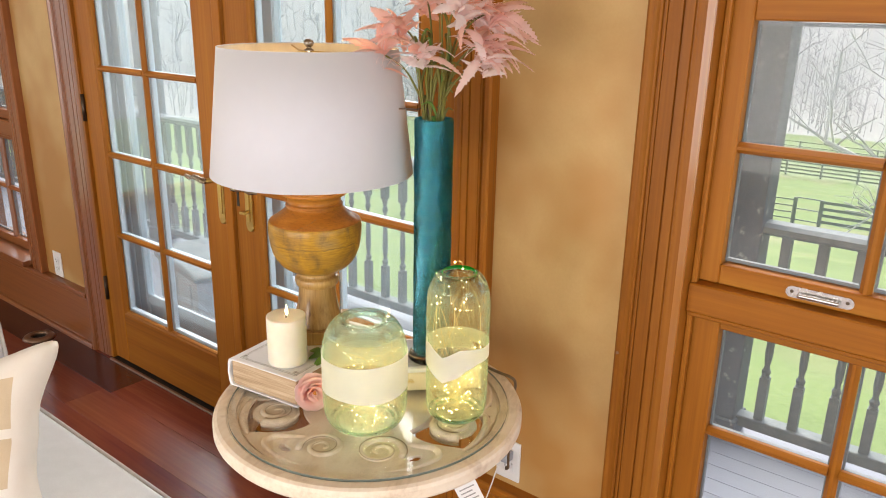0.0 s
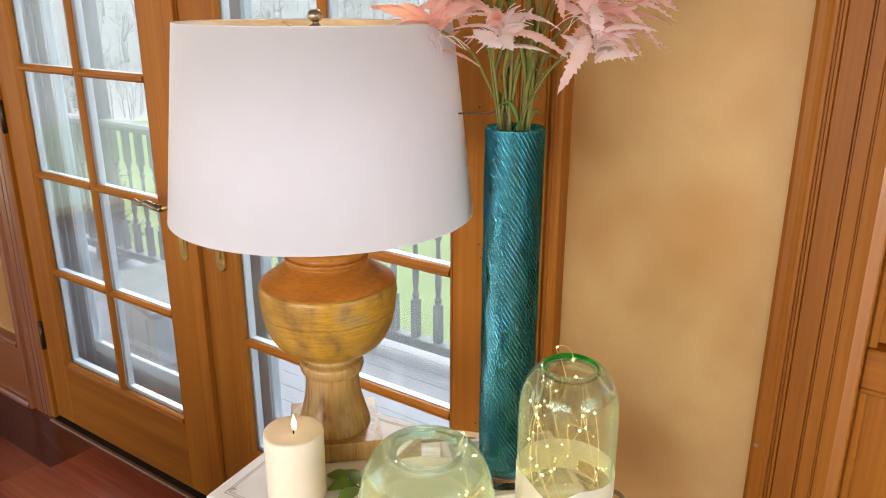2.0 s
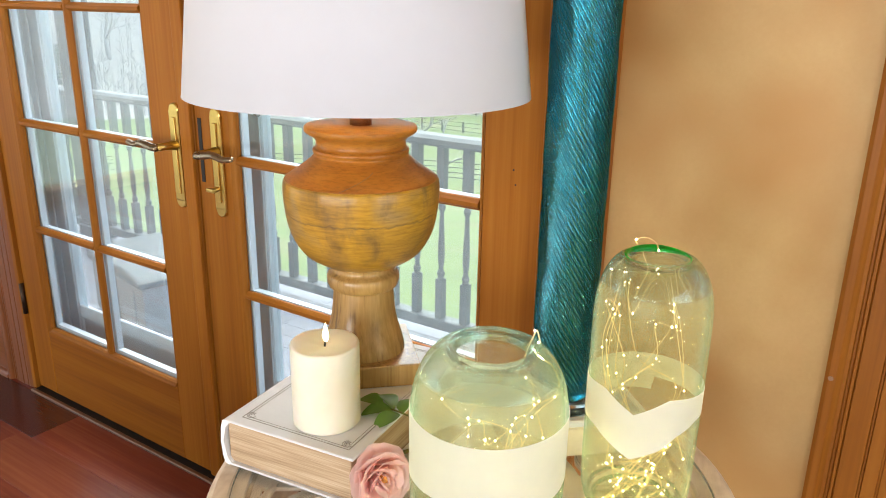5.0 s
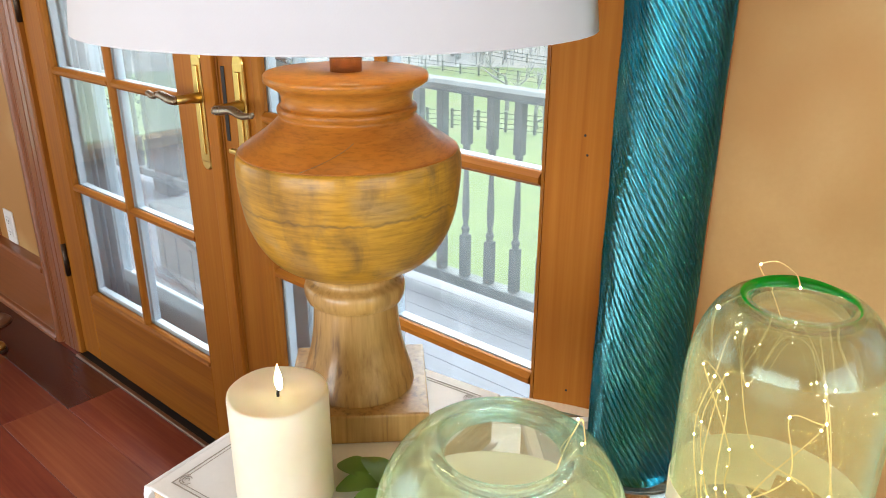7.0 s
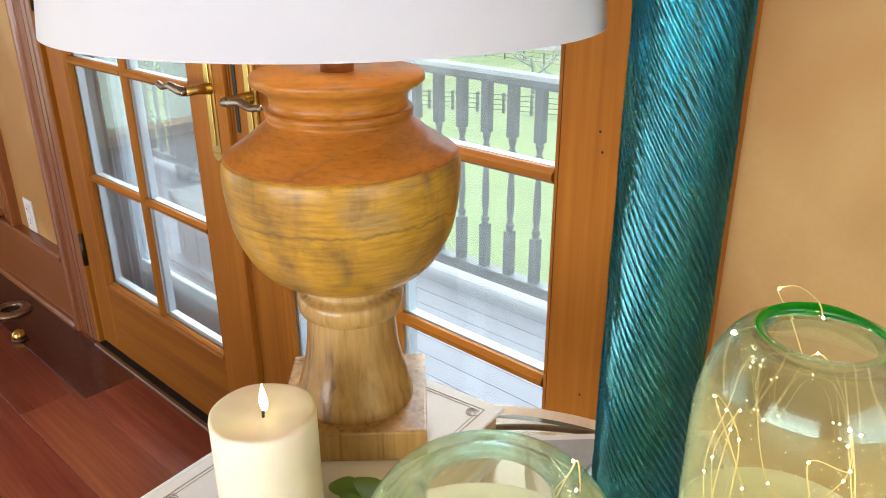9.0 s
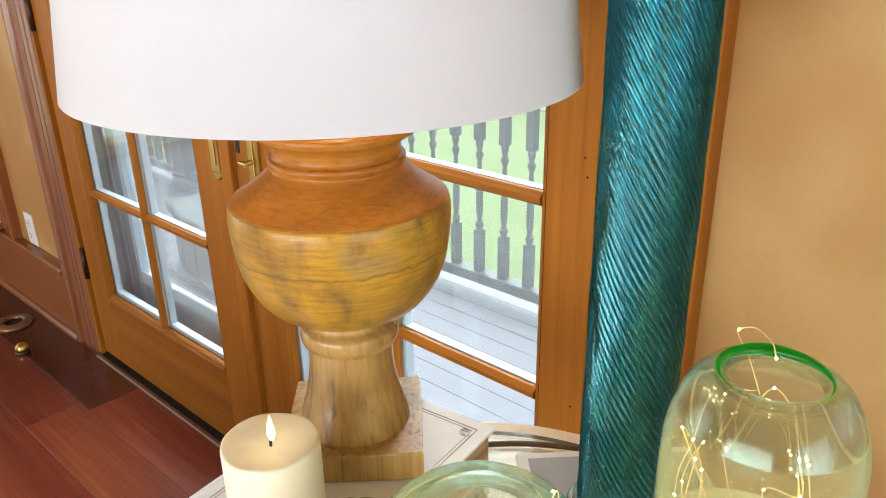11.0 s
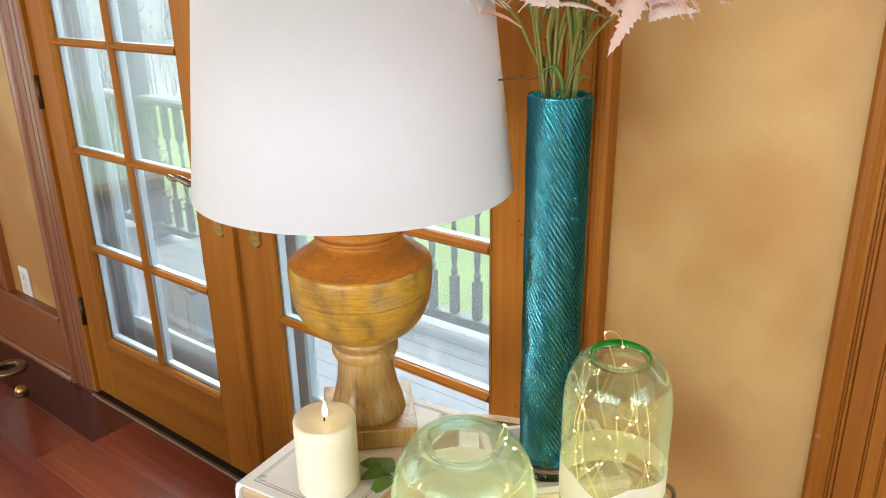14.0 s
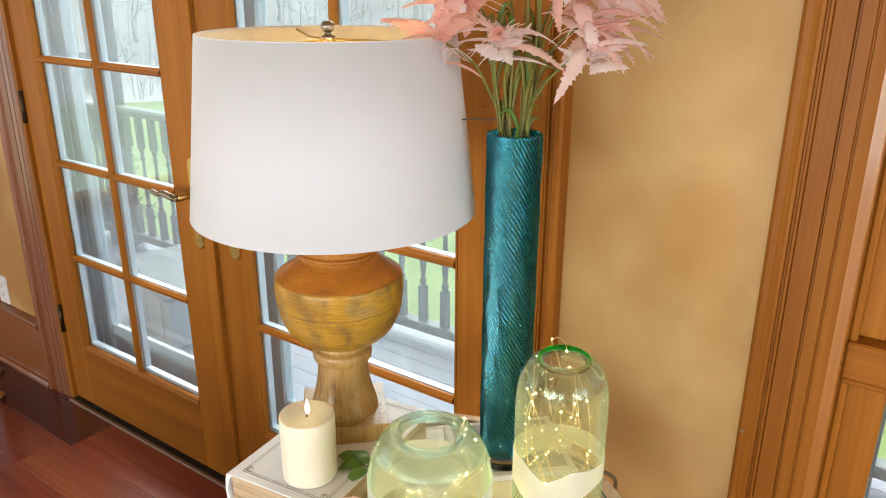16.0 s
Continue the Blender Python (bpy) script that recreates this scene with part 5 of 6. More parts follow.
# round jar
J1 = (-0.828, 0.8185, GLASS + 0.0006)
out1 = [(0, 0.001), (0.030, 0.0), (0.046, 0.001), (0.060, 0.006), (0.070, 0.016), (0.0760, 0.032), (0.0784, 0.060), (0.0788, 0.100), (0.0788, 0.138), (0.0776, 0.160), (0.0735, 0.180), (0.0665, 0.1965), (0.0575, 0.2085), (0.0490, 0.2150), (0.0420, 0.2170), (0.0372, 0.2150), (0.0345, 0.2110)]
in1 = [(0.0340, 0.2070), (0.0365, 0.2050), (0.0420, 0.2090), (0.0480, 0.2080), (0.0550, 0.2020), (0.0635, 0.1910), (0.0700, 0.1765), (0.0740, 0.1580), (0.0755, 0.1370), (0.0757, 0.1000), (0.0753, 0.0610), (0.0728, 0.0340), (0.0665, 0.0200), (0.0570, 0.0110), (0.0440, 0.0070), (0.0250, 0.0068), (0, 0.0075)]
lo1, hi1 = 0.082, 0.152
j1, s1, w1, b1 = jar("glass_jar", "squat round recycled-glass jar with a frosted band and lit fairy lights", J1, out1, in1, None,
                     (0.07915, lambda a: lo1 + 0.002 * math.sin(3 * a), lambda a: hi1 + 0.0015 * math.sin(2 * a + 1)), 5, 34, 5, 0.074, (0.012, 0.052, 0.185),
                     lambda g, a: (0.030 * math.cos(a + 0.4), 0.030 * math.sin(a + 0.4), 0.178))
w1.append(tube(smooth_path([(0.020, 0.022, 0.180), (0.024, 0.028, 0.205), (0.028, 0.033, 0.2205), (0.030, 0.036, 0.2265), (0.037, 0.028, 0.2225), (0.041, 0.022, 0.2215)], 6), WIRE, 4))
finish_lights(s1, w1, b1 + [(0.029, 0.033, 0.2275), (0.040, 0.020, 0.2225)])

# tall jar with a heart-shaped dip in its band
J2 = (-0.7175, 0.9545, GLASS + 0.0006)
out2 = [(0, 0.001), (0.026, 0.0), (0.040, 0.001), (0.049, 0.006), (0.0550, 0.016), (0.0578, 0.034), (0.0588, 0.070), (0.0592, 0.130), (0.0593, 0.190), (0.0592, 0.225), (0.0581, 0.246), (0.0545, 0.2640), (0.0485, 0.2785), (0.0410, 0.2885), (0.0340, 0.2930), (0.0295, 0.2932), (0.0268, 0.2905)]
in2 = [(0.0264, 0.2870), (0.0292, 0.2858), (0.0350, 0.2858), (0.0420, 0.2800), (0.0492, 0.2690), (0.0538, 0.2550), (0.0558, 0.2400), (0.0564, 0.2220), (0.0565, 0.1900), (0.0563, 0.1300), (0.0560, 0.0700), (0.0548, 0.0350), (0.0515, 0.0190), (0.0455, 0.0110), (0.0360, 0.0080), (0.0200, 0.0075), (0, 0.0080)]
TIP = math.radians(-80)


def turn_from_tip(a):
    return (a - TIP + math.pi) % (2 * math.pi) - math.pi


def heart_low(a):
    d = turn_from_tip(a)
    f = min(1.0, abs(d) / 0.75)
    return 0.0935 + 0.0215 * f + (0.016 * min(1.0, max(0.0, d - 0.5) / 0.7) if d > 0 else 0.0)


def heart_high(a):
    d = abs(turn_from_tip(a))
    return 0.1440 + 0.0190 * min(1.0, d / 0.55) - 0.004 * max(0.0, min(1.0, (d - 0.7) / 0.8))


j2, s2, w2, b2 = jar("glass_jar", "tall recycled-glass jar with a heart-dipped frosted band and lit fairy lights", J2, out2, in2, (0.0315, 0.2912, 0.0046, jar_rim),
                     (0.05965, heart_low, heart_high), 11, 44, 6, 0.055, (0.012, 0.085, 0.280), lambda g, a: (0.012 * math.cos(a), 0.006 + 0.012 * math.sin(a), 0.272))
w2.append(tube(smooth_path([(-0.010, 0.012, 0.268), (-0.024, 0.024, 0.284), (-0.034, 0.030, 0.2930), (-0.036, 0.036, 0.2945), (-0.026, 0.036, 0.2985), (-0.012, 0.026, 0.2975), (-0.006, 0.018, 0.2925)], 6), WIRE, 4))
finish_lights(s2, w2, b2 + [(-0.036, 0.035, 0.2945), (-0.006, 0.018, 0.2925)])

# ---- teal vase ----
VX, VY = -0.850, 1.039
VZ = GLASS + 0.0510
vase = thing("vase", "tall slim teal glass vase with spiral ribs, standing on a box", "vase", at=(VX, VY, VZ))
part("foot", lathe([(0, 0), (0.046, 0), (0.048, 0.003), (0.047, 0.010), (0.040, 0.0155), (0, 0.0160)], 56), solid_glass("clear_foot_glass", (0.90, 0.95, 0.96)), vase, "clear glass disc foot", True)
V0, V1 = 0.0165, 0.499


def ribbed(r, depth, z0, z1, seg, rows, bm, flip):
    rings = []
    for i in range(rows + 1):
        z = z0 + (z1 - z0) * i / rows
        env = min(1.0, (z1 - z) / 0.004, (z - z0) / 0.008)
        ring_ = []
        for k in range(seg):
            a = 2 * math.pi * k / seg
            w = math.cos(RIBS * (a + TWIST * z))
            w += 0.07 * math.cos(RIBS * (a - 1.3 * TWIST * z))
            rr = r + depth * w * max(0.0, env) * (1 + 0.6 * noise.noise(Vector((30 * math.cos(a), 30 * math.sin(a), 130 * z)) * 0.35)) + 0.0004 * math.sin(9 * a + 60 * z)
            ring_.append(bm.verts.new((rr * math.cos(a), rr * math.sin(a), z)))
        rings.append(ring_)
    for a, b in zip(rings, rings[1:]):
        for k in range(seg):
            q = (k + 1) % seg
            f = (a[k], a[q], b[q], b[k])
            bm.faces.new(f[::-1] if flip else f)
    return rings


vb = bmesh.new()
o = ribbed(0.0368, 0.00090, V0, V1, 360, 340, vb, False)
i_ = ribbed(0.0328, 0.0001, V0 + 0.006, V1, 360, 340, vb, True)
for k in range(360):
    q = (k + 1) % 360
    vb.faces.new((o[-1][k], o[-1][q], i_[-1][q], i_[-1][k]))
vb.faces.new(o[0][::-1])
vb.faces.new(i_[0])
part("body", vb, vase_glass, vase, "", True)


# ---- pink plumes in the vase ----
def plume_petal(length, width, droop, teeth):
    """A long pointed petal with toothed edges, curling down at its tip; along +x from the origin."""
    bm = bmesh.new()
    rows = []
    n = teeth * 2
    for i in range(n + 1):
        t = i / n
        w = width * (math.sin(math.pi * min(1.0, t * 0.94 + 0.06)) ** 0.8) * ((0.92 + 0.16 * math.sin(5.1 * i)) if i % 2 == 0 else 0.66 + 0.10 * math.sin(3.7 * i))
        x, z = length * t, droop * length * (0.55 * t - 1.15 * t * t)
        rows.append([bm.verts.new((x + (0.035 * length if i % 2 == 0 else 0), -w, z - 0.25 * w)), bm.verts.new((x, 0, z + 0.12 * width)), bm.verts.new((x + (0.035 * length if i % 2 == 0 else 0), w, z - 0.25 * w))])
    for a, b in zip(rows, rows[1:]):
        for k in (0, 1):
            bm.faces.new((a[k], a[k + 1], b[k + 1], b[k]))
    return bm


PETALS = []
for ln, wd, dr in ((0.086, 0.0185, 0.40), (0.100, 0.0195, 0.62), (0.070, 0.0185, 0.22), (0.090, 0.0190, 0.95)):
    for mat in (pink_petal, coral_petal, blush_petal):
        me = mesh_of(plume_petal(ln, wd, dr, 17), "petal", True)
        me.materials.append(mat)
        PETALS.append(me)
rng = random.Random(21)
HEADS = [  # place of each head above the vase, colour, spread
    ((-0.925, 0.978, 1.402), 1, 1.0), ((-0.905, 1.000, 1.455), 1, 0.9), ((-0.848, 1.000, 1.408), 2, 0.80), ((-0.845, 1.060, 1.515), 0, 1.0), ((-0.780, 1.085, 1.425), 0, 1.0),
    ((-0.775, 1.105, 1.480), 0, 1.0), ((-0.815, 1.115, 1.470), 1, 0.9), ((-0.890, 1.060, 1.500), 1, 0.8), ((-0.800, 1.045, 1.490), 2, 0.9), ((-0.765, 1.075, 1.395), 2, 0.65)]
for head, colour, size in HEADS:
    hx, hy, hz = head[0], head[1], head[2] - 0.012
    fl_ = thing("plume_flower", ("coral", "pale pink", "blush pink")[(1, 0, 2)[colour] if colour < 2 else 2] + " artificial plume flower with toothed petals in the vase", "flower",
                group="plume flowers in the vase", at=(VX, VY, VZ + 0.024))
    dx, dy = hx - VX, hy - VY
    ztop = hz - VZ - 0.024
    half = 1 if dx * 0.8 + dy * 0.6 > 0.012 else -1
    bx, by = half * 0.0125 * 0.8 + rng.uniform(-0.006, 0.006), half * 0.0125 * 0.6 + rng.uniform(-0.006, 0.006)
    stem_pts = smooth_path([(-bx * 0.9 + rng.uniform(-0.008, 0.008), -by * 0.9 + rng.uniform(-0.008, 0.008), 0.002), (bx * 0.2 + rng.uniform(-0.012, 0.012), by * 0.2 + rng.uniform(-0.012, 0.012), 0.12), (rng.uniform(-0.012, 0.012), rng.uniform(-0.012, 0.012), 0.24), (rng.uniform(-0.012, 0.012), rng.uniform(-0.012, 0.012), 0.36), (bx, by, 0.475),
                            (bx + (dx - bx) * 0.24 + rng.uniform(-0.006, 0.006), by + (dy - by) * 0.24, 0.475 + (ztop - 0.475) * 0.58), (dx * 0.62, dy * 0.62, ztop - 0.012), (dx, dy, ztop + 0.012)], 7)
    part("stem", tube(stem_pts, [0.0027 - 0.0010 * k / len(stem_pts) for k in range(len(stem_pts))], 7), green_stem, fl_, "green stem", True)
    jx, jy = rng.uniform(-0.007, 0.007), rng.uniform(-0.007, 0.007)
    sprig = [p + Vector((jx, jy, 0)) * (0.35 + 0.9 * i / len(stem_pts)) for i, p in enumerate(stem_pts[10:-rng.randrange(5, 11)])]
    part("sprig", tube(sprig, [0.0016 - 0.0010 * i / len(sprig) for i in range(len(sprig))], 6), green_stem, fl_, "", True)
    out_dir = Vector((dx, dy, 0.06)).normalized()
    cen = Vector((dx, dy, ztop))
    n_pet = int(18 * size) + 5
    for k in range(n_pet):
        me = PETALS[rng.randrange(4) * 3 + (colour if rng.random() < 0.72 else rng.randrange(3))]
        az = k * 2.399 + rng.uniform(-0.3, 0.3)
        tilt = rng.uniform(-0.60, 0.70)
        d = Vector((math.cos(az) * math.cos(tilt), math.sin(az) * math.cos(tilt), math.sin(tilt)))
        d = (d + out_dir * 0.85 + Vector((0, 0, -0.10))).normalized()
        q = d.to_track_quat("X", "Z") @ Euler((rng.uniform(-0.9, 0.9), 0, 0)).to_quaternion()
        p = part("petal", me, None, fl_)
        p.rotation_mode = "QUATERNION"
        p.rotation_quaternion = q
        p.location = cen + Vector((0, 0, rng.uniform(-0.02, 0.015)))
        sc = size * rng.uniform(0.6, 1.05)
        p.scale = (sc, sc * rng.uniform(0.65, 1.1), sc)
    # fine filaments at the heart of the head
    bm = bmesh.new()
    for k in range(22):
        az, tilt = rng.uniform(0, 6.28), rng.uniform(-0.4, 1.3)
        e = cen + Vector((math.cos(az) * math.cos(tilt), math.sin(az) * math.cos(tilt), math.sin(tilt))) * rng.uniform(0.030, 0.060) * size
        tube(smooth_path([cen, (cen + e) / 2 + Vector((rng.uniform(-0.006, 0.006), rng.uniform(-0.006, 0.006), 0.006)), e + Vector((0, 0, -0.006))], 3), 0.0004, 4, bm)
    part("filament_tuft", bm, blush_petal, fl_, "pale thread-like filaments")
    # narrow arching blades among the stems
    for k in range(4):
        base = stem_pts[int(len(stem_pts) * rng.uniform(0.50, 0.72))]
        az, reach, rise = rng.uniform(0, 6.28), rng.uniform(0.012, 0.034), rng.uniform(0.045, 0.085)
        side = Vector((math.cos(az), math.sin(az), 0))
        blade = smooth_path([base, base + side * reach * 0.25 + Vector((0, 0, rise * 0.6)), base + side * reach * 0.7 + Vector((0, 0, rise)), base + side * reach * 1.3 + Vector((0, 0, rise * 0.92))], 4)
        part("leaf", tube(blade, [0.0004 + 0.0024 * math.sin(math.pi * (0.08 + 0.84 * i / (len(blade) - 1))) for i in range(len(blade))], 6, flat=0.25), green_leaf if k == 0 else green_stem, fl_, "", True)
twig = thing("dry_twig", "thin brown twig sticking out sideways above the vase", "twig", at=(VX, VY, VZ + 0.024))
part("stalk", tube(smooth_path([(0.004, 0.010, 0.0015), (0.0, 0.004, 0.30), (-0.006, -0.006, 0.478), (-0.040, -0.008, 0.489), (-0.075, -0.022, 0.488), (-0.112, -0.033, 0.490)], 6), 0.0011, 6), twig_brown, twig, "", True)


# ---- rose beside the book ----
def rose_petal_mesh(w, h, cup):
    bm = bmesh.new()
    rows = []
    for i in range(7):
        t = i / 6
        ww = w * math.sin(math.pi * (0.12 + 0.70 * t)) ** 0.7
        row = []
        for k in range(7):
            s = k / 6 * 2 - 1
            edge = 0.05 * w * math.sin(5 * s + 4 * t) * t
            row.append(bm.verts.new((cup * w * (1 - s * s) * (0.35 + 0.65 * math.sin(math.pi * min(1, t * 0.8))) + h * 0.42 * t ** 2.6 + edge, ww * s, h * t * (1 - 0.10 * s * s) - h * 0.13 * t ** 4)))
        rows.append(row)
    for a, b in zip(rows, rows[1:]):
        for k in range(6):
            bm.faces.new((a[k], a[k + 1], b[k + 1], b[k]))
    return bm


rr_ = random.Random(33)
rose = thing("rose", "pink artificial rose head lying beside the book", "flower", at=(-0.953, 0.800, GLASS + 0.030))
axis = Vector((0.88, -0.36, 0.20)).to_track_quat("Z", "Y")
k = 0
for layer, (count, w, h, lean) in enumerate(((3, 0.013, 0.034, -20), (4, 0.020, 0.040, -14), (5, 0.027, 0.043, -6), (6, 0.033, 0.044, 4), (6, 0.036, 0.043, 16), (5, 0.036, 0.040, 32))):
    me = mesh_of(rose_petal_mesh(w, h, 0.35), "petal", True)
    me.materials.append(rose_petal)
    for n in range(count):
        p = part("petal", me, None, rose)
        m = axis.to_matrix().to_4x4() @ pose(0, 0, -0.012, 0, 0, 360 * n / count + 37 * layer + rr_.uniform(-14, 14)) @ pose(0.002 + 0.0018 * layer, 0, rr_.uniform(-0.003, 0.003), rr_.uniform(-12, 12), lean + rr_.uniform(-10, 10), 0)
        p.rotation_mode = "QUATERNION"
        p.location, p.rotation_quaternion, p.scale = m.translation * 0.75, m.to_quaternion(), (0.75, 0.75 * rr_.uniform(0.85, 1.15), 0.75)
part("heart", tube([axis @ Vector((0, 0, 0.004)), axis @ Vector((0, 0, 0.014))], 0.004, 10), surface("rose_heart", [(0.3, (0.62, 0.24, 0.05)), (0.7, (0.75, 0.36, 0.10))], 60, rough=(0.7, 0.8)), rose, "orange centre", True)
part("stem", tube(smooth_path([axis @ Vector((0, 0, -0.012)), Vector((-0.030, 0.045, -0.012)), Vector((-0.024, 0.10, -0.0255)), Vector((-0.030, 0.16, -0.0268))], 6), 0.0026, 8), green_stem, rose, "green stem", True)


def leaf_mesh(length, width):
    bm = bmesh.new()
    rows = []
    for i in range(11):
        t = i / 10
        w = width * math.sin(math.pi * (t * 0.97 + 0.015)) ** 0.8
        z = 0.10 * length * math.sin(math.pi * t) - 0.12 * length * t * t
        rows.append([bm.verts.new((length * t, -w, z + 0.25 * w)), bm.verts.new((length * t, 0, z)), bm.verts.new((length * t, w, z + 0.25 * w))])
    for a, b in zip(rows, rows[1:]):
        for q in (0, 1):
            bm.faces.new((a[q], a[q + 1], b[q + 1], b[q]))
    return bm


LEAF = mesh_of(leaf_mesh(0.042, 0.0125), "leaf", True)
LEAF.materials.append(green_leaf)
part("leaf_stalk", tube(smooth_path([(-0.024, 0.100, -0.020), (-0.018, 0.090, 0.020), (-0.022, 0.074, 0.036), (-0.050, 0.072, 0.037)], 5), 0.0011, 6), green_stem, rose, "", True)
for loc, rz, ry in (((-0.022, 0.072, 0.036), 112, -8), ((-0.036, 0.073, 0.038), 150, -4), ((-0.050, 0.072, 0.038), 182, -2), ((-0.036, 0.072, 0.037), 216, 4),
                    ((-0.018, 0.080, 0.038), 62, -16), ((-0.024, 0.070, 0.036), 246, 8), ((-0.014, 0.076, 0.036), 20, -10)):
    p = part("leaf", LEAF, None, rose, "green rose leaf")
    p.location, p.rotation_euler = loc, (radians(rr_.uniform(-18, 18)), radians(ry), radians(rz))
    p.scale = (rr_.uniform(0.85, 1.1),) * 3

# paper tag and white lead under the table edge
tag = thing("paper_tag", "white printed care tag hanging under the table rim", "tag", at=(-0.606, 0.832, 0.6985), turn=48)
TILT = Matrix.Rotation(radians(-24), 4, "Y")
sheet = box(-0.020, 0.020, -0.0004, 0.0004, -0.075, 0.0, 0.0001)
bmesh.ops.transform(sheet, matrix=TILT, verts=sheet.verts)
part("tag_sheet", sheet, white_plastic, tag)
for k in range(7):
    bar_ = box(-0.014, 0.014 - 0.003 * (k % 3), -0.0009, -0.0005, -0.068 + 0.0085 * k, -0.0655 + 0.0085 * k)
    bmesh.ops.transform(bar_, matrix=TILT, verts=bar_.verts)
    part("printed_bar", bar_, grey_ink, tag)
lead_ = thing("white_lead", "thin white lead hanging from the outlet plug", "cord")
part("cable", tube(smooth_path([(-0.862, 1.351, 0.374), (-0.856, 1.322, 0.358), (-0.846, 1.27, 0.315), (-0.842, 1.20, 0.25), (-0.86, 1.12, 0.15), (-0.88, 1.07, 0.05), (-0.90, 1.04, FLOOR + 0.002), (-0.96, 1.02, FLOOR + 0.002)], 6), 0.0018, 8),
     white_plastic, lead_, "", True)

# ---- upholstered chair with a pillow ----
chair = thing("armless_chair", "pale grey upholstered armless chair with taupe piping", "chair", at=(-1.66, 0.315, FLOOR))
SEAT = 0.46 - FLOOR


def cushion(x0, x1, y0, y1, z0, z1, soft, crown):
    bm = box(x0, x1, y0, y1, z0, z1, soft, 4)
    bmesh.ops.subdivide_edges(bm, edges=[e for e in bm.edges if e.calc_length() > 0.12], cuts=6, use_grid_fill=True)
    for v in bm.verts:
        if v.co.z > z1 - 0.005:
            u, w = (v.co.x - x0) / (x1 - x0) * 2 - 1, (v.co.y - y0) / (y1 - y0) * 2 - 1
            v.co.z += crown * max(0, 1 - u * u) * max(0, 1 - w * w) + 0.004 * noise.noise(v.co * 7)
    return bm


part("seat_cushion", cushion(-0.30, 0.42, -0.34, 0.34, SEAT - 0.15, SEAT, 0.03, 0.025), upholstery, chair, "", True)
for zz in (SEAT - 0.012, SEAT - 0.138):
    loop = []
    for cx, cy, a0 in ((0.395, 0.315, 0), (-0.275, 0.315, 90), (-0.275, -0.315, 180), (0.395, -0.315, 270)):
        for k in range(5):
            a = radians(a0 + 90 * k / 4)
            loop.append((cx + 0.027 * math.cos(a), cy + 0.027 * math.sin(a), zz + 0.002 * math.sin(cx * 20 + k)))
    part("piping", tube(loop + loop[:1], 0.005, 8), piping_cloth, chair, "", True)
part("seat_base", box(-0.40, 0.40, -0.33, 0.33, 0.13, SEAT - 0.155, 0.015, 2), upholstery, chair)
bk = cushion(-0.06, 0.06, -0.34, 0.34, 0, 0.52, 0.035, 0.01)
bmesh.ops.transform(bk, matrix=Matrix.Translation((-0.372, 0, SEAT - 0.14)) @ Matrix.Rotation(radians(-10), 4, "Y"), verts=bk.verts)
part("backrest", bk, upholstery, chair, "", True)
part("back_piping", tube([Vector((-0.372, 0.335, SEAT - 0.14)) + Matrix.Rotation(radians(-10), 3, "Y") @ Vector((0.055, 0, z)) for z in (0.15, 0.3, 0.49)], 0.005, 8), piping_cloth, chair, "", True)
for x in (-0.34, 0.34):
    for y in (-0.27, 0.27):
        part("leg", lathe([(0, 0), (0.016, 0), (0.024, 0.13), (0, 0.13)], 16), mango_stem, chair).location = (x, y, 0.0)

pillow = thing("throw_pillow", "cream throw pillow with a tan lattice pattern on the chair", "pillow", at=(-1.47, 0.29, 0.462), turn=-34)
N = 36
bm = bmesh.new()
grid = {}
for side in (0, 1):
    for i in range(N + 1):
        for k in range(N + 1):
            u, v = i / N * 2 - 1, k / N * 2 - 1
            if side and (i in (0, N) or k in (0, N)):
                grid[side, i, k] = grid[0, i, k]
                continue
            puff = 0.075 * ((1 - u ** 4) * (1 - v ** 4)) ** 0.5
            ear = (1 + 0.26 * (abs(u) * abs(v)) ** 3 - 0.13 * (1 - min(abs(u), abs(v)) ** 2) * max(abs(u), abs(v)) ** 4 * 1.05) * (1 - 0.13 * (abs(u) * abs(v)) ** 9)
            wob = 0.005 * noise.noise(Vector((u * 3, v * 3, side * 5)))
            grid[side, i, k] = bm.verts.new(((puff + wob) * (1 if side else -1), 0.200 * u * ear * (1 - 0.20 * max(0.0, -v)), 0.180 + 0.175 * v * ear))
for side in (0, 1):
    for i in range(N):
        for k in range(N):
            q = (grid[side, i, k], grid[side, i + 1, k], grid[side, i + 1, k + 1], grid[side, i, k + 1])
            f = bm.faces.new(q if side else q[::-1])
            u, v = (i + 4) % 12, (k + 4) % 12
            f.material_index = 1 if 5 <= i <= N - 6 and 5 <= k <= N - 6 and 1 <= u <= 10 and 1 <= v <= 10 and not (4 <= u <= 7 and 4 <= v <= 7) else 0
bmesh.ops.transform(bm, matrix=Matrix.Rotation(radians(-24), 4, "Y"), verts=bm.verts)
me = mesh_of(bm, "cover", True)
me.materials.append(pillow_cream)
me.materials.append(pillow_tan)
part("cover", me, None, pillow)

# ---- the porch ----
DECK, RAIL_Y, RAIL_TOP = -0.10, 2.70, 0.774
railing = thing("porch_railing", "weathered grey painted porch railing with turned balusters", "railing", at=(0, RAIL_Y, DECK))
top_h = RAIL_TOP - DECK
part("top_rail", level_moulding([(-0.045, top_h - 0.040), (-0.052, top_h - 0.030), (-0.050, top_h - 0.012), (-0.030, top_h), (0.030, top_h), (0.050, top_h - 0.012), (0.052, top_h - 0.030), (0.045, top_h - 0.040)], -9.0, 3.4), rail_paint, railing)
part("bottom_rail", box(-9.0, 3.4, -0.032, 0.032, 0.055, 0.100, 0.004), rail_paint, railing)
bal = bmesh.new()
S = 0.0165
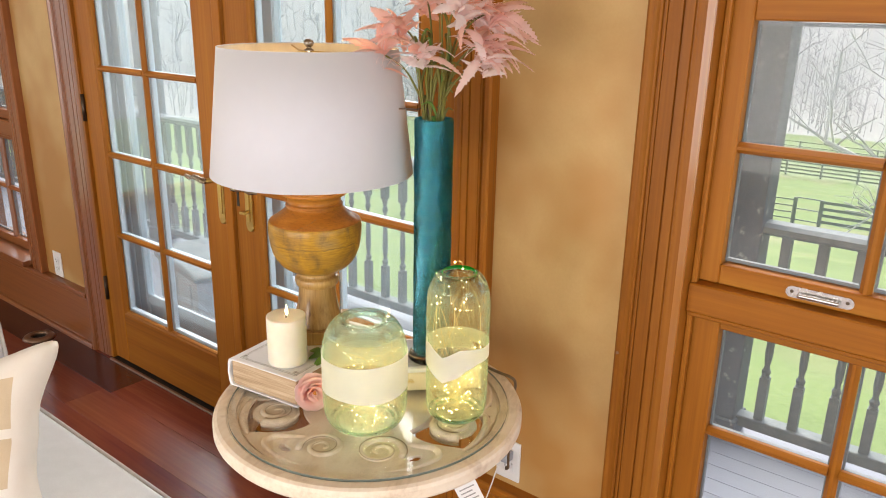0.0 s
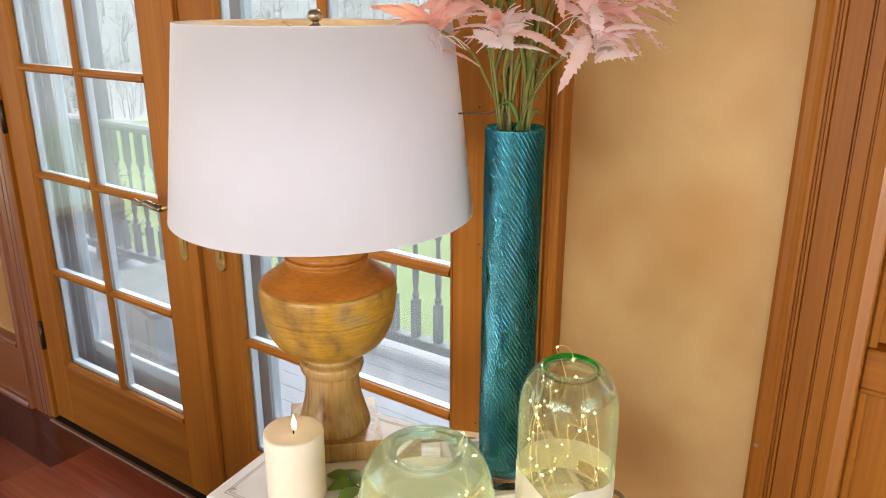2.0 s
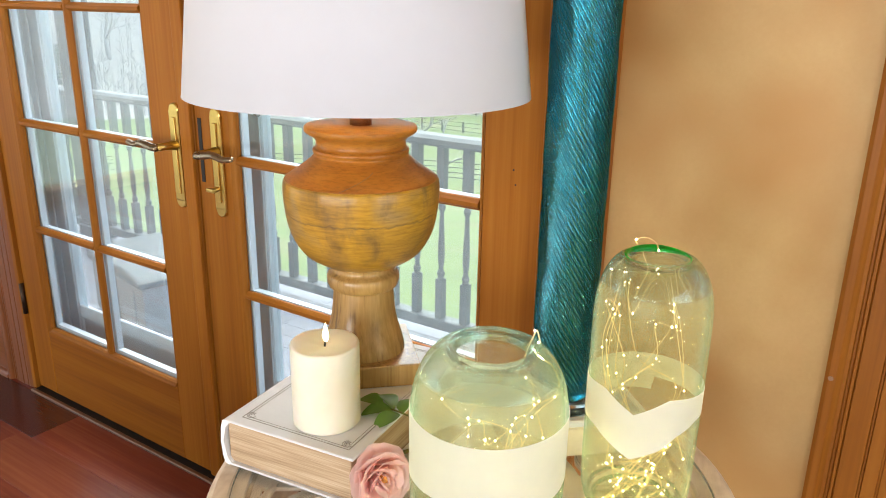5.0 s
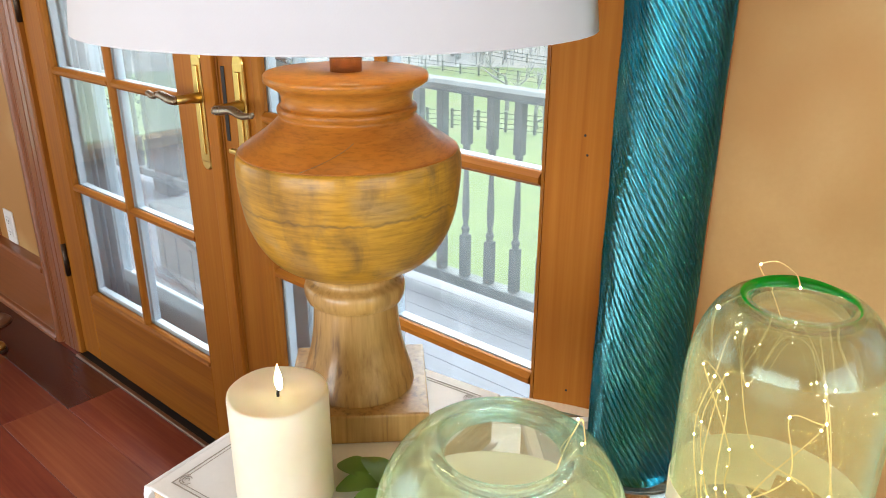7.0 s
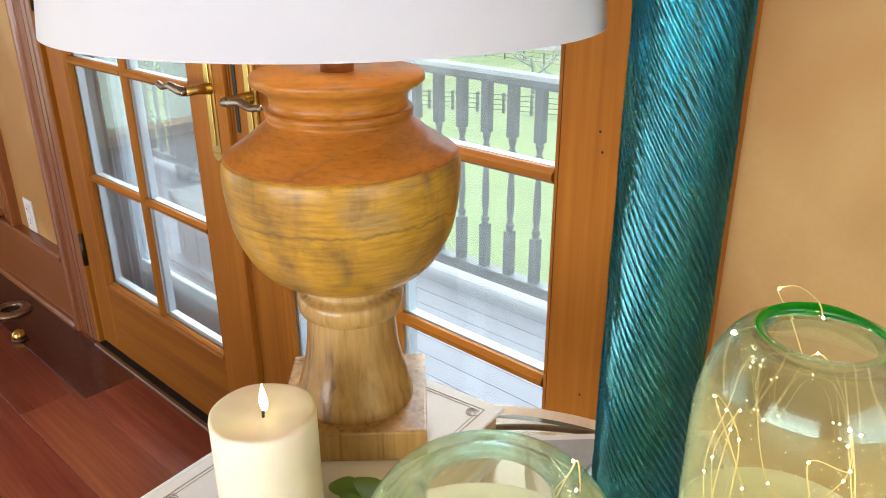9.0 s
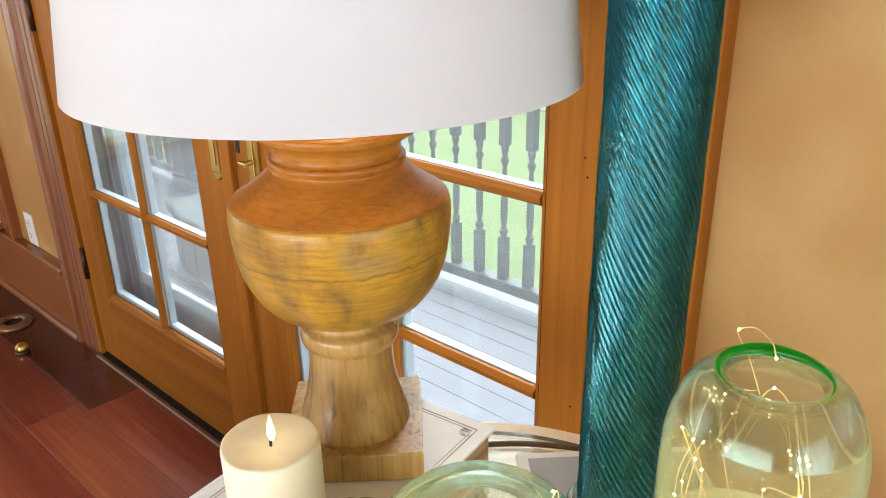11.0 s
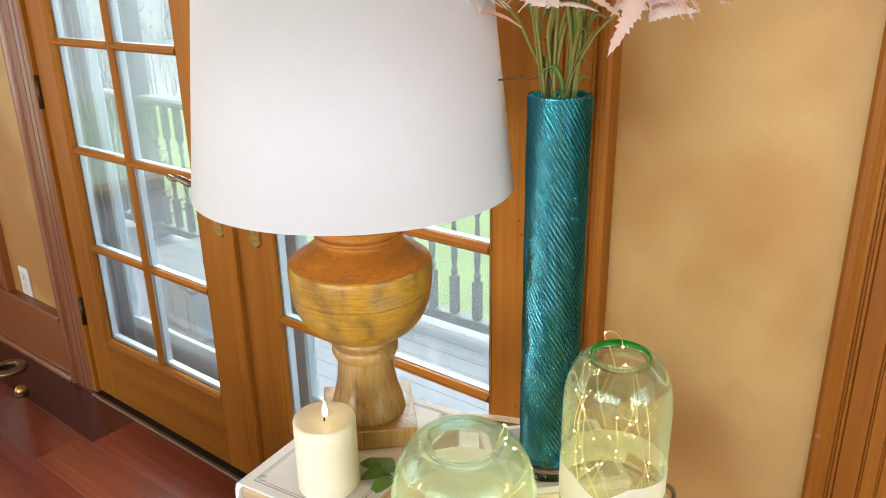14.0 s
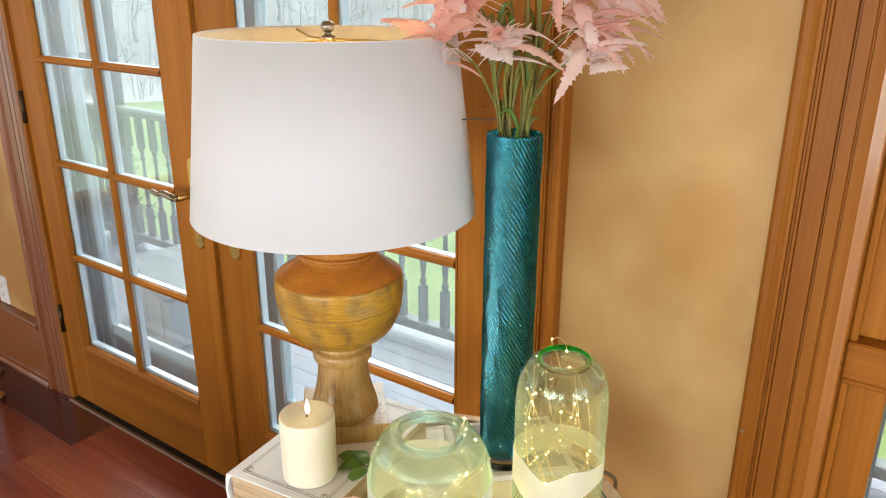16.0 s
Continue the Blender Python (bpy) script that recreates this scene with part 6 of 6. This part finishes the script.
box(-S, S, -S, S, 0.1005, 0.275, into=bal)
box(-S, S, -S, S, top_h - 0.235, top_h - 0.0405, into=bal)
lathe([(0, 0.2752), (0.0150, 0.276), (0.0125, 0.285), (0.0165, 0.296), (0.0168, 0.303), (0.0110, 0.312), (0.0095, 0.325), (0.0135, 0.350), (0.0148, 0.385), (0.0132, 0.44), (0.0100, 0.51), (0.0085, 0.560),
       (0.0135, 0.574), (0.0158, 0.582), (0.0135, 0.590), (0.0090, 0.600), (0.0125, 0.615), (0.0155, 0.628), (0.0125, 0.640), (0.0, 0.6445)], 12, bm=bal)
bal_mesh = mesh_of(bal, "baluster")
bal_mesh.materials.append(rail_paint)
x = -8.947
while x < 3.3:
    if not -0.80 < x < -0.60:
        part("baluster", bal_mesh, None, railing).location = (x, 0, 0)
    x += 0.1215
for px in (-0.704, -4.6, 2.9):
    post = thing("porch_post", "thick weathered grey porch post beside the railing", "post", group="porch posts", at=(px, RAIL_Y - 0.002, DECK))
    part("shaft", box(-0.064, 0.064, -0.064, 0.064, 0, 2.75, 0.008, 2), post_paint, post)
    part("foot_block", box(-0.075, 0.075, -0.075, 0.075, 0, 0.09, 0.006), post_paint, post)
part("porch_frame", box(-9.0, 3.4, 1.545, 2.82, DECK - 0.32, DECK - 0.03), storm_paint)
tagged(bpy.data.objects["porch_frame"], "pale painted porch framing below the deck boards", "porch frame", kind="structure")

tub = thing("storage_box", "low grey resin storage box with a dark lid on the porch", "storage box", at=(-3.33, 2.16, DECK), turn=-12)
part("body", box(-0.27, 0.27, -0.16, 0.16, 0, 0.235, 0.012, 2), grey_resin, tub)
for sx in (-0.18, 0.0, 0.18):
    part("rib", box(sx - 0.012, sx + 0.012, -0.167, -0.1605, 0.02, 0.215, 0.003), grey_resin, tub)
lid_ = box(-0.285, 0.285, -0.175, 0.175, 0.2355, 0.285, 0.018, 3)
bmesh.ops.subdivide_edges(lid_, edges=[e for e in lid_.edges if e.calc_length() > 0.2], cuts=8, use_grid_fill=True)
for v in lid_.verts:
    if v.co.z > 0.27:
        v.co.z += 0.012 * math.sin(v.co.x * 16)
part("lid", lid_, rail_paint, tub, "dark grey lid", True)

# ---- the land ----


def land(x, y):
    """Height of the ground: falls away from the house on all sides, then rises into a wooded hill."""
    d = math.hypot(x, y)
    z = -1.15
    for d0, d1, drop in ((5.0, 42.0, 7.95), (42.0, 75.0, 4.0)):
        z -= drop * max(0.0, min(1.0, (d - d0) / (d1 - d0)))
    z += 0.34 * max(0.0, d - 104.0) * min(1.0, max(0.0, d - 104.0) / 40.0)
    return z + 0.25 * noise.noise(Vector((x * 0.05, y * 0.05, 0))) * min(1.0, max(0.0, d - 6.0) / 10)


bm = bmesh.new()
RADII = [2.5, 3.5, 5, 7, 9, 12, 15, 18, 22, 26, 30, 34, 38, 42, 47, 52, 58, 64, 70, 75, 82, 89, 96, 104, 110, 117, 125, 134, 145, 160, 180, 210, 260, 340, 480]
centre = bm.verts.new((0, 0, -1.15))
rings_ = [[bm.verts.new((d * math.cos(2 * math.pi * k / 120), d * math.sin(2 * math.pi * k / 120), land(d * math.cos(2 * math.pi * k / 120), d * math.sin(2 * math.pi * k / 120)))) for k in range(120)] for d in RADII]
for k in range(120):
    bm.faces.new((centre, rings_[0][k], rings_[0][(k + 1) % 120]))
for i in range(len(RADII) - 1):
    for k in range(120):
        q = (k + 1) % 120
        f = bm.faces.new((rings_[i][k], rings_[i + 1][k], rings_[i + 1][q], rings_[i][q]))
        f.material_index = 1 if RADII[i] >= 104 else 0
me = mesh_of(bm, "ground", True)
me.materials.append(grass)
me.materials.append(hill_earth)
tagged(part("ground", me, None), "bright green meadow falling away to a wooded hillside paled for haze", "ground", kind="structure")
tagged(part("house_footing", box(WEST - 0.15, EAST + 0.15, SOUTH - 0.15, BACK, -1.3, FLOOR - 0.145), storm_paint), "pale painted base wall of the house", "wall", kind="structure")


def fence(x0, x1, y, bays, boards=4, h=1.35, deep=0.15):
    f = thing("paddock_fence", "four-board paddock fence across the meadow, greyed for haze", "fence", group="paddock fences")
    for k in range(bays + 1):
        x = x0 + (x1 - x0) * k / bays
        z = land(x, y)
        part("post", box(x - 0.08, x + 0.08, y - 0.08, y + 0.08, z - 0.2, z + h + 0.06), fence_wood, f)
        if k < bays:
            xb = x0 + (x1 - x0) * (k + 1) / bays
            zb = land(xb, y)
            for n in range(boards):
                zz = 0.22 + (h - 0.32) * n / (boards - 1)
                bm = bmesh.new()
                q = [bm.verts.new(p) for p in ((x, y - 0.1, z + zz), (xb, y - 0.1, zb + zz), (xb, y - 0.1, zb + zz + deep), (x, y - 0.1, z + zz + deep),
                                               (x, y - 0.082, z + zz), (xb, y - 0.082, zb + zz), (xb, y - 0.082, zb + zz + deep), (x, y - 0.082, z + zz + deep))]
                for ids in ((0, 1, 2, 3), (7, 6, 5, 4), (0, 4, 5, 1), (1, 5, 6, 2), (2, 6, 7, 3), (3, 7, 4, 0)):
                    bm.faces.new([q[i] for i in ids])
                part("board", bm, fence_wood, f)


fence(-8.0, 22.0, 42.0, 12)
fence(-57.3, -9.3, 42.0, 20, 4, 1.35, 0.06)
fence(-80.0, -24.0, 75.0, 19, 3, 1.3, 0.06)
fence(-24.0, 40.0, 75.0, 21)
fence(-80.0, 40.0, 88.0, 32, 3, 1.3, 0.09)
gate = thing("field_gate", "tubular metal field gate between two fence runs", "gate", at=(-9.28, 42.0, land(-8.7, 42.0)))
for a, b in (((0.05, 0, 0.2), (0.05, 0, 1.4)), ((1.2, 0, 0.2), (1.2, 0, 1.4)), ((0.05, 0, 1.4), (1.2, 0, 1.4)), ((0.05, 0, 0.2), (1.2, 0, 0.2)), ((0.05, 0, 0.8), (1.2, 0, 0.8))):
    part("gate_bar", tube([a, b], 0.03, 8), rail_paint, gate)


# ---- bare trees ----
def bare_tree(seed, height, spread):
    g = random.Random(seed)
    trunk, twigs = bmesh.new(), bmesh.new()

    def grow(bm_main, p, d, length, r, depth):
        pts, rad = [p], [r]
        n = 4
        for k in range(n):
            d = (d + Vector((g.uniform(-1, 1), g.uniform(-1, 1), g.uniform(-0.4, 0.6))) * 0.20).normalized()
            p = p + d * length / n
            pts.append(p)
            rad.append(r * (1 - 0.45 * (k + 1) / n))
        tube(pts, rad, 6 if depth < 2 else 4, trunk if depth < 2 else twigs)
        if depth < 4:
            for k in range(3 if depth < 2 else 4):
                t = g.randrange(1, n + 1)
                side = Vector((g.uniform(-1, 1), g.uniform(-1, 1), g.uniform(-0.25, 0.7))).normalized()
                grow(bm_main, pts[t], (d * 0.55 + side * spread).normalized(), length * g.uniform(0.52, 0.74), rad[t] * 0.62, depth + 1)
    grow(trunk, Vector((0, 0, -0.3)), Vector((0, 0, 1)), height * 0.36, height * 0.022, 0)
    return mesh_of(trunk, "trunk", True), mesh_of(twigs, "crown")


TREES = []
for sd, hh, sp in ((3, 11, 0.9), (8, 14, 0.75), (15, 9, 1.1)):
    t, c = bare_tree(sd, hh, sp)
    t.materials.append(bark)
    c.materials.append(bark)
    TREES.append((t, c))
g = random.Random(4)
places = [(-0.75, 11.5, 2, 0.80), (0.6, 13.5, 0, 0.75), (-1.6, 24.0, 2, 1.1), (-22, 56.0, 0, 1.0), (-44, 60, 0, 1.0), (-31, 46, 2, 0.9)]
for k in range(60):
    d, a = g.uniform(106, 150), math.radians(g.uniform(62, 172))
    places.append((d * math.cos(a), d * math.sin(a), g.randrange(3), g.uniform(0.8, 1.4)))
for x, y, kind_, sc in places:
    t = thing("bare_tree", "leafless winter tree with fine pale branches", "tree", group="bare trees", at=(x, y, land(x, y)), turn=g.uniform(0, 360))
    for nm, me in zip(("trunk", "crown"), TREES[kind_]):
        part(nm, me, None, t).scale = (sc, sc, sc)

# leafless woods over the hillside, far off
g = random.Random(12)
verts, faces = [], []


def spike(p, q, r):
    """A thin three-sided cone from p to q."""
    d = (q - p).normalized()
    u = d.orthogonal().normalized()
    w = d.cross(u)
    k = len(verts)
    verts.extend([tuple(p + u * r), tuple(p - u * (r * 0.5) + w * (r * 0.87)), tuple(p - u * (r * 0.5) - w * (r * 0.87)), tuple(q)])
    faces.extend([(k, k + 1, k + 3), (k + 1, k + 2, k + 3), (k + 2, k, k + 3)])


for k in range(3400):
    d, a = 105 + 95 * g.random() ** 1.4, math.radians(g.uniform(60, 172))
    base = Vector((d * math.cos(a), d * math.sin(a), 0))
    base.z = land(base.x, base.y) - 0.3
    h = g.uniform(4.0, 10.0)
    top = base + Vector((g.uniform(-0.8, 0.8), g.uniform(-0.8, 0.8), h))
    spike(base, top, 0.012 * h)
    for i in range(11):
        f = g.uniform(0.25, 0.95)
        p = base.lerp(top, f)
        b = g.uniform(0, 6.283)
        spike(p, p + Vector((math.cos(b), math.sin(b), g.uniform(0.3, 1.1))) * h * 0.30 * (1.15 - f), 0.006 * h)
me = bpy.data.meshes.new("far_woods")
me.from_pydata(verts, [], faces)
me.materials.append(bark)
tagged(part("far_woods", me, None), "leafless woods covering the far hillside, paled for haze", "woods", kind="stuff")

# evergreen shrub just outside the railing
shrub = thing("evergreen_shrub", "blue-green evergreen shrub growing beside the porch", "shrub", at=(-6.35, 3.5, land(-6.35, 3.5)))
part("trunk", tube([(0, 0, -0.1), (0.02, 0, 1.2), (0, 0.02, 2.3)], [0.05, 0.035, 0.01], 8), bark, shrub)
g = random.Random(9)
bm = bmesh.new()
for k in range(5200):
    h = g.uniform(0, 1)
    r = (0.46 * (1 - h) ** 0.7 + 0.05) * math.sqrt(g.uniform(0.15, 1.0)) * (1 + 0.25 * math.sin(h * 34))
    a = g.uniform(0, 6.283)
    p = Vector((r * math.cos(a), r * math.sin(a), 0.25 + 2.3 * h))
    d = Vector((math.cos(a), math.sin(a), g.uniform(-0.3, 0.8))).normalized() * g.uniform(0.03, 0.065)
    s = d.orthogonal().normalized() * 0.007
    bm.faces.new([bm.verts.new(p), bm.verts.new(p + d * 0.5 + s), bm.verts.new(p + d), bm.verts.new(p + d * 0.5 - s)])
part("crown", bm, evergreen, shrub)

# ---- floor and deck boards ----
g = random.Random(2)


def board_mesh(name, length, width, thick, mat):
    me = mesh_of(box(-length / 2, length / 2, -width / 2, width / 2, -thick, 0, 0.0004), name)
    me.materials.append(mat)
    return me


LENGTHS = (1.25, 1.6, 2.0, 2.5)
W = 0.155
FLOOR_BOARDS = [board_mesh("board", L - 0.001, W - 0.001, 0.018, floor_wood) for L in LENGTHS]
far = bmesh.new()
box(WEST, EAST, 1.3565, WALL - 0.002, FLOOR - 0.018, FLOOR, into=far)
y = 1.356 - W / 2
row = 0
while y > SOUTH:
    x = WEST - g.uniform(0, 1.2)
    while x < EAST:
        n = g.randrange(4)
        L = LENGTHS[n]
        if y > -0.3 and x > WEST and x + L < EAST:
            part("board", FLOOR_BOARDS[n], None, sub).location = (x + L / 2, y, FLOOR)
        else:
            a, b = max(x, WEST), min(x + L, EAST)
            if b - a > 0.02:
                box(a, b - 0.001, y - W / 2, y + W / 2 - 0.001, FLOOR - 0.018, FLOOR, into=far)
        x += L
    y -= W
    row += 1
tagged(part("far_boards", far, floor_wood, sub), kind="stuff")

porch = tagged(part("pavement", box(-9.0, 3.4, 1.545, 2.80, DECK - 0.029, DECK - 0.021), rail_paint), "pale grey-white painted porch deck of long boards", "deck", kind="structure")
DW = 0.0885
deck_meshes = [board_mesh("board", 3.1 - 0.002, DW - 0.002, 0.020, deck_paint)]
y = 1.545 + DW / 2
row = 0
while y < 2.86:
    for k in range(4):
        part("board", deck_meshes[0], None, porch).location = (-9.0 + 1.55 + 3.1 * k, y, DECK)
    y += DW
    row += 1
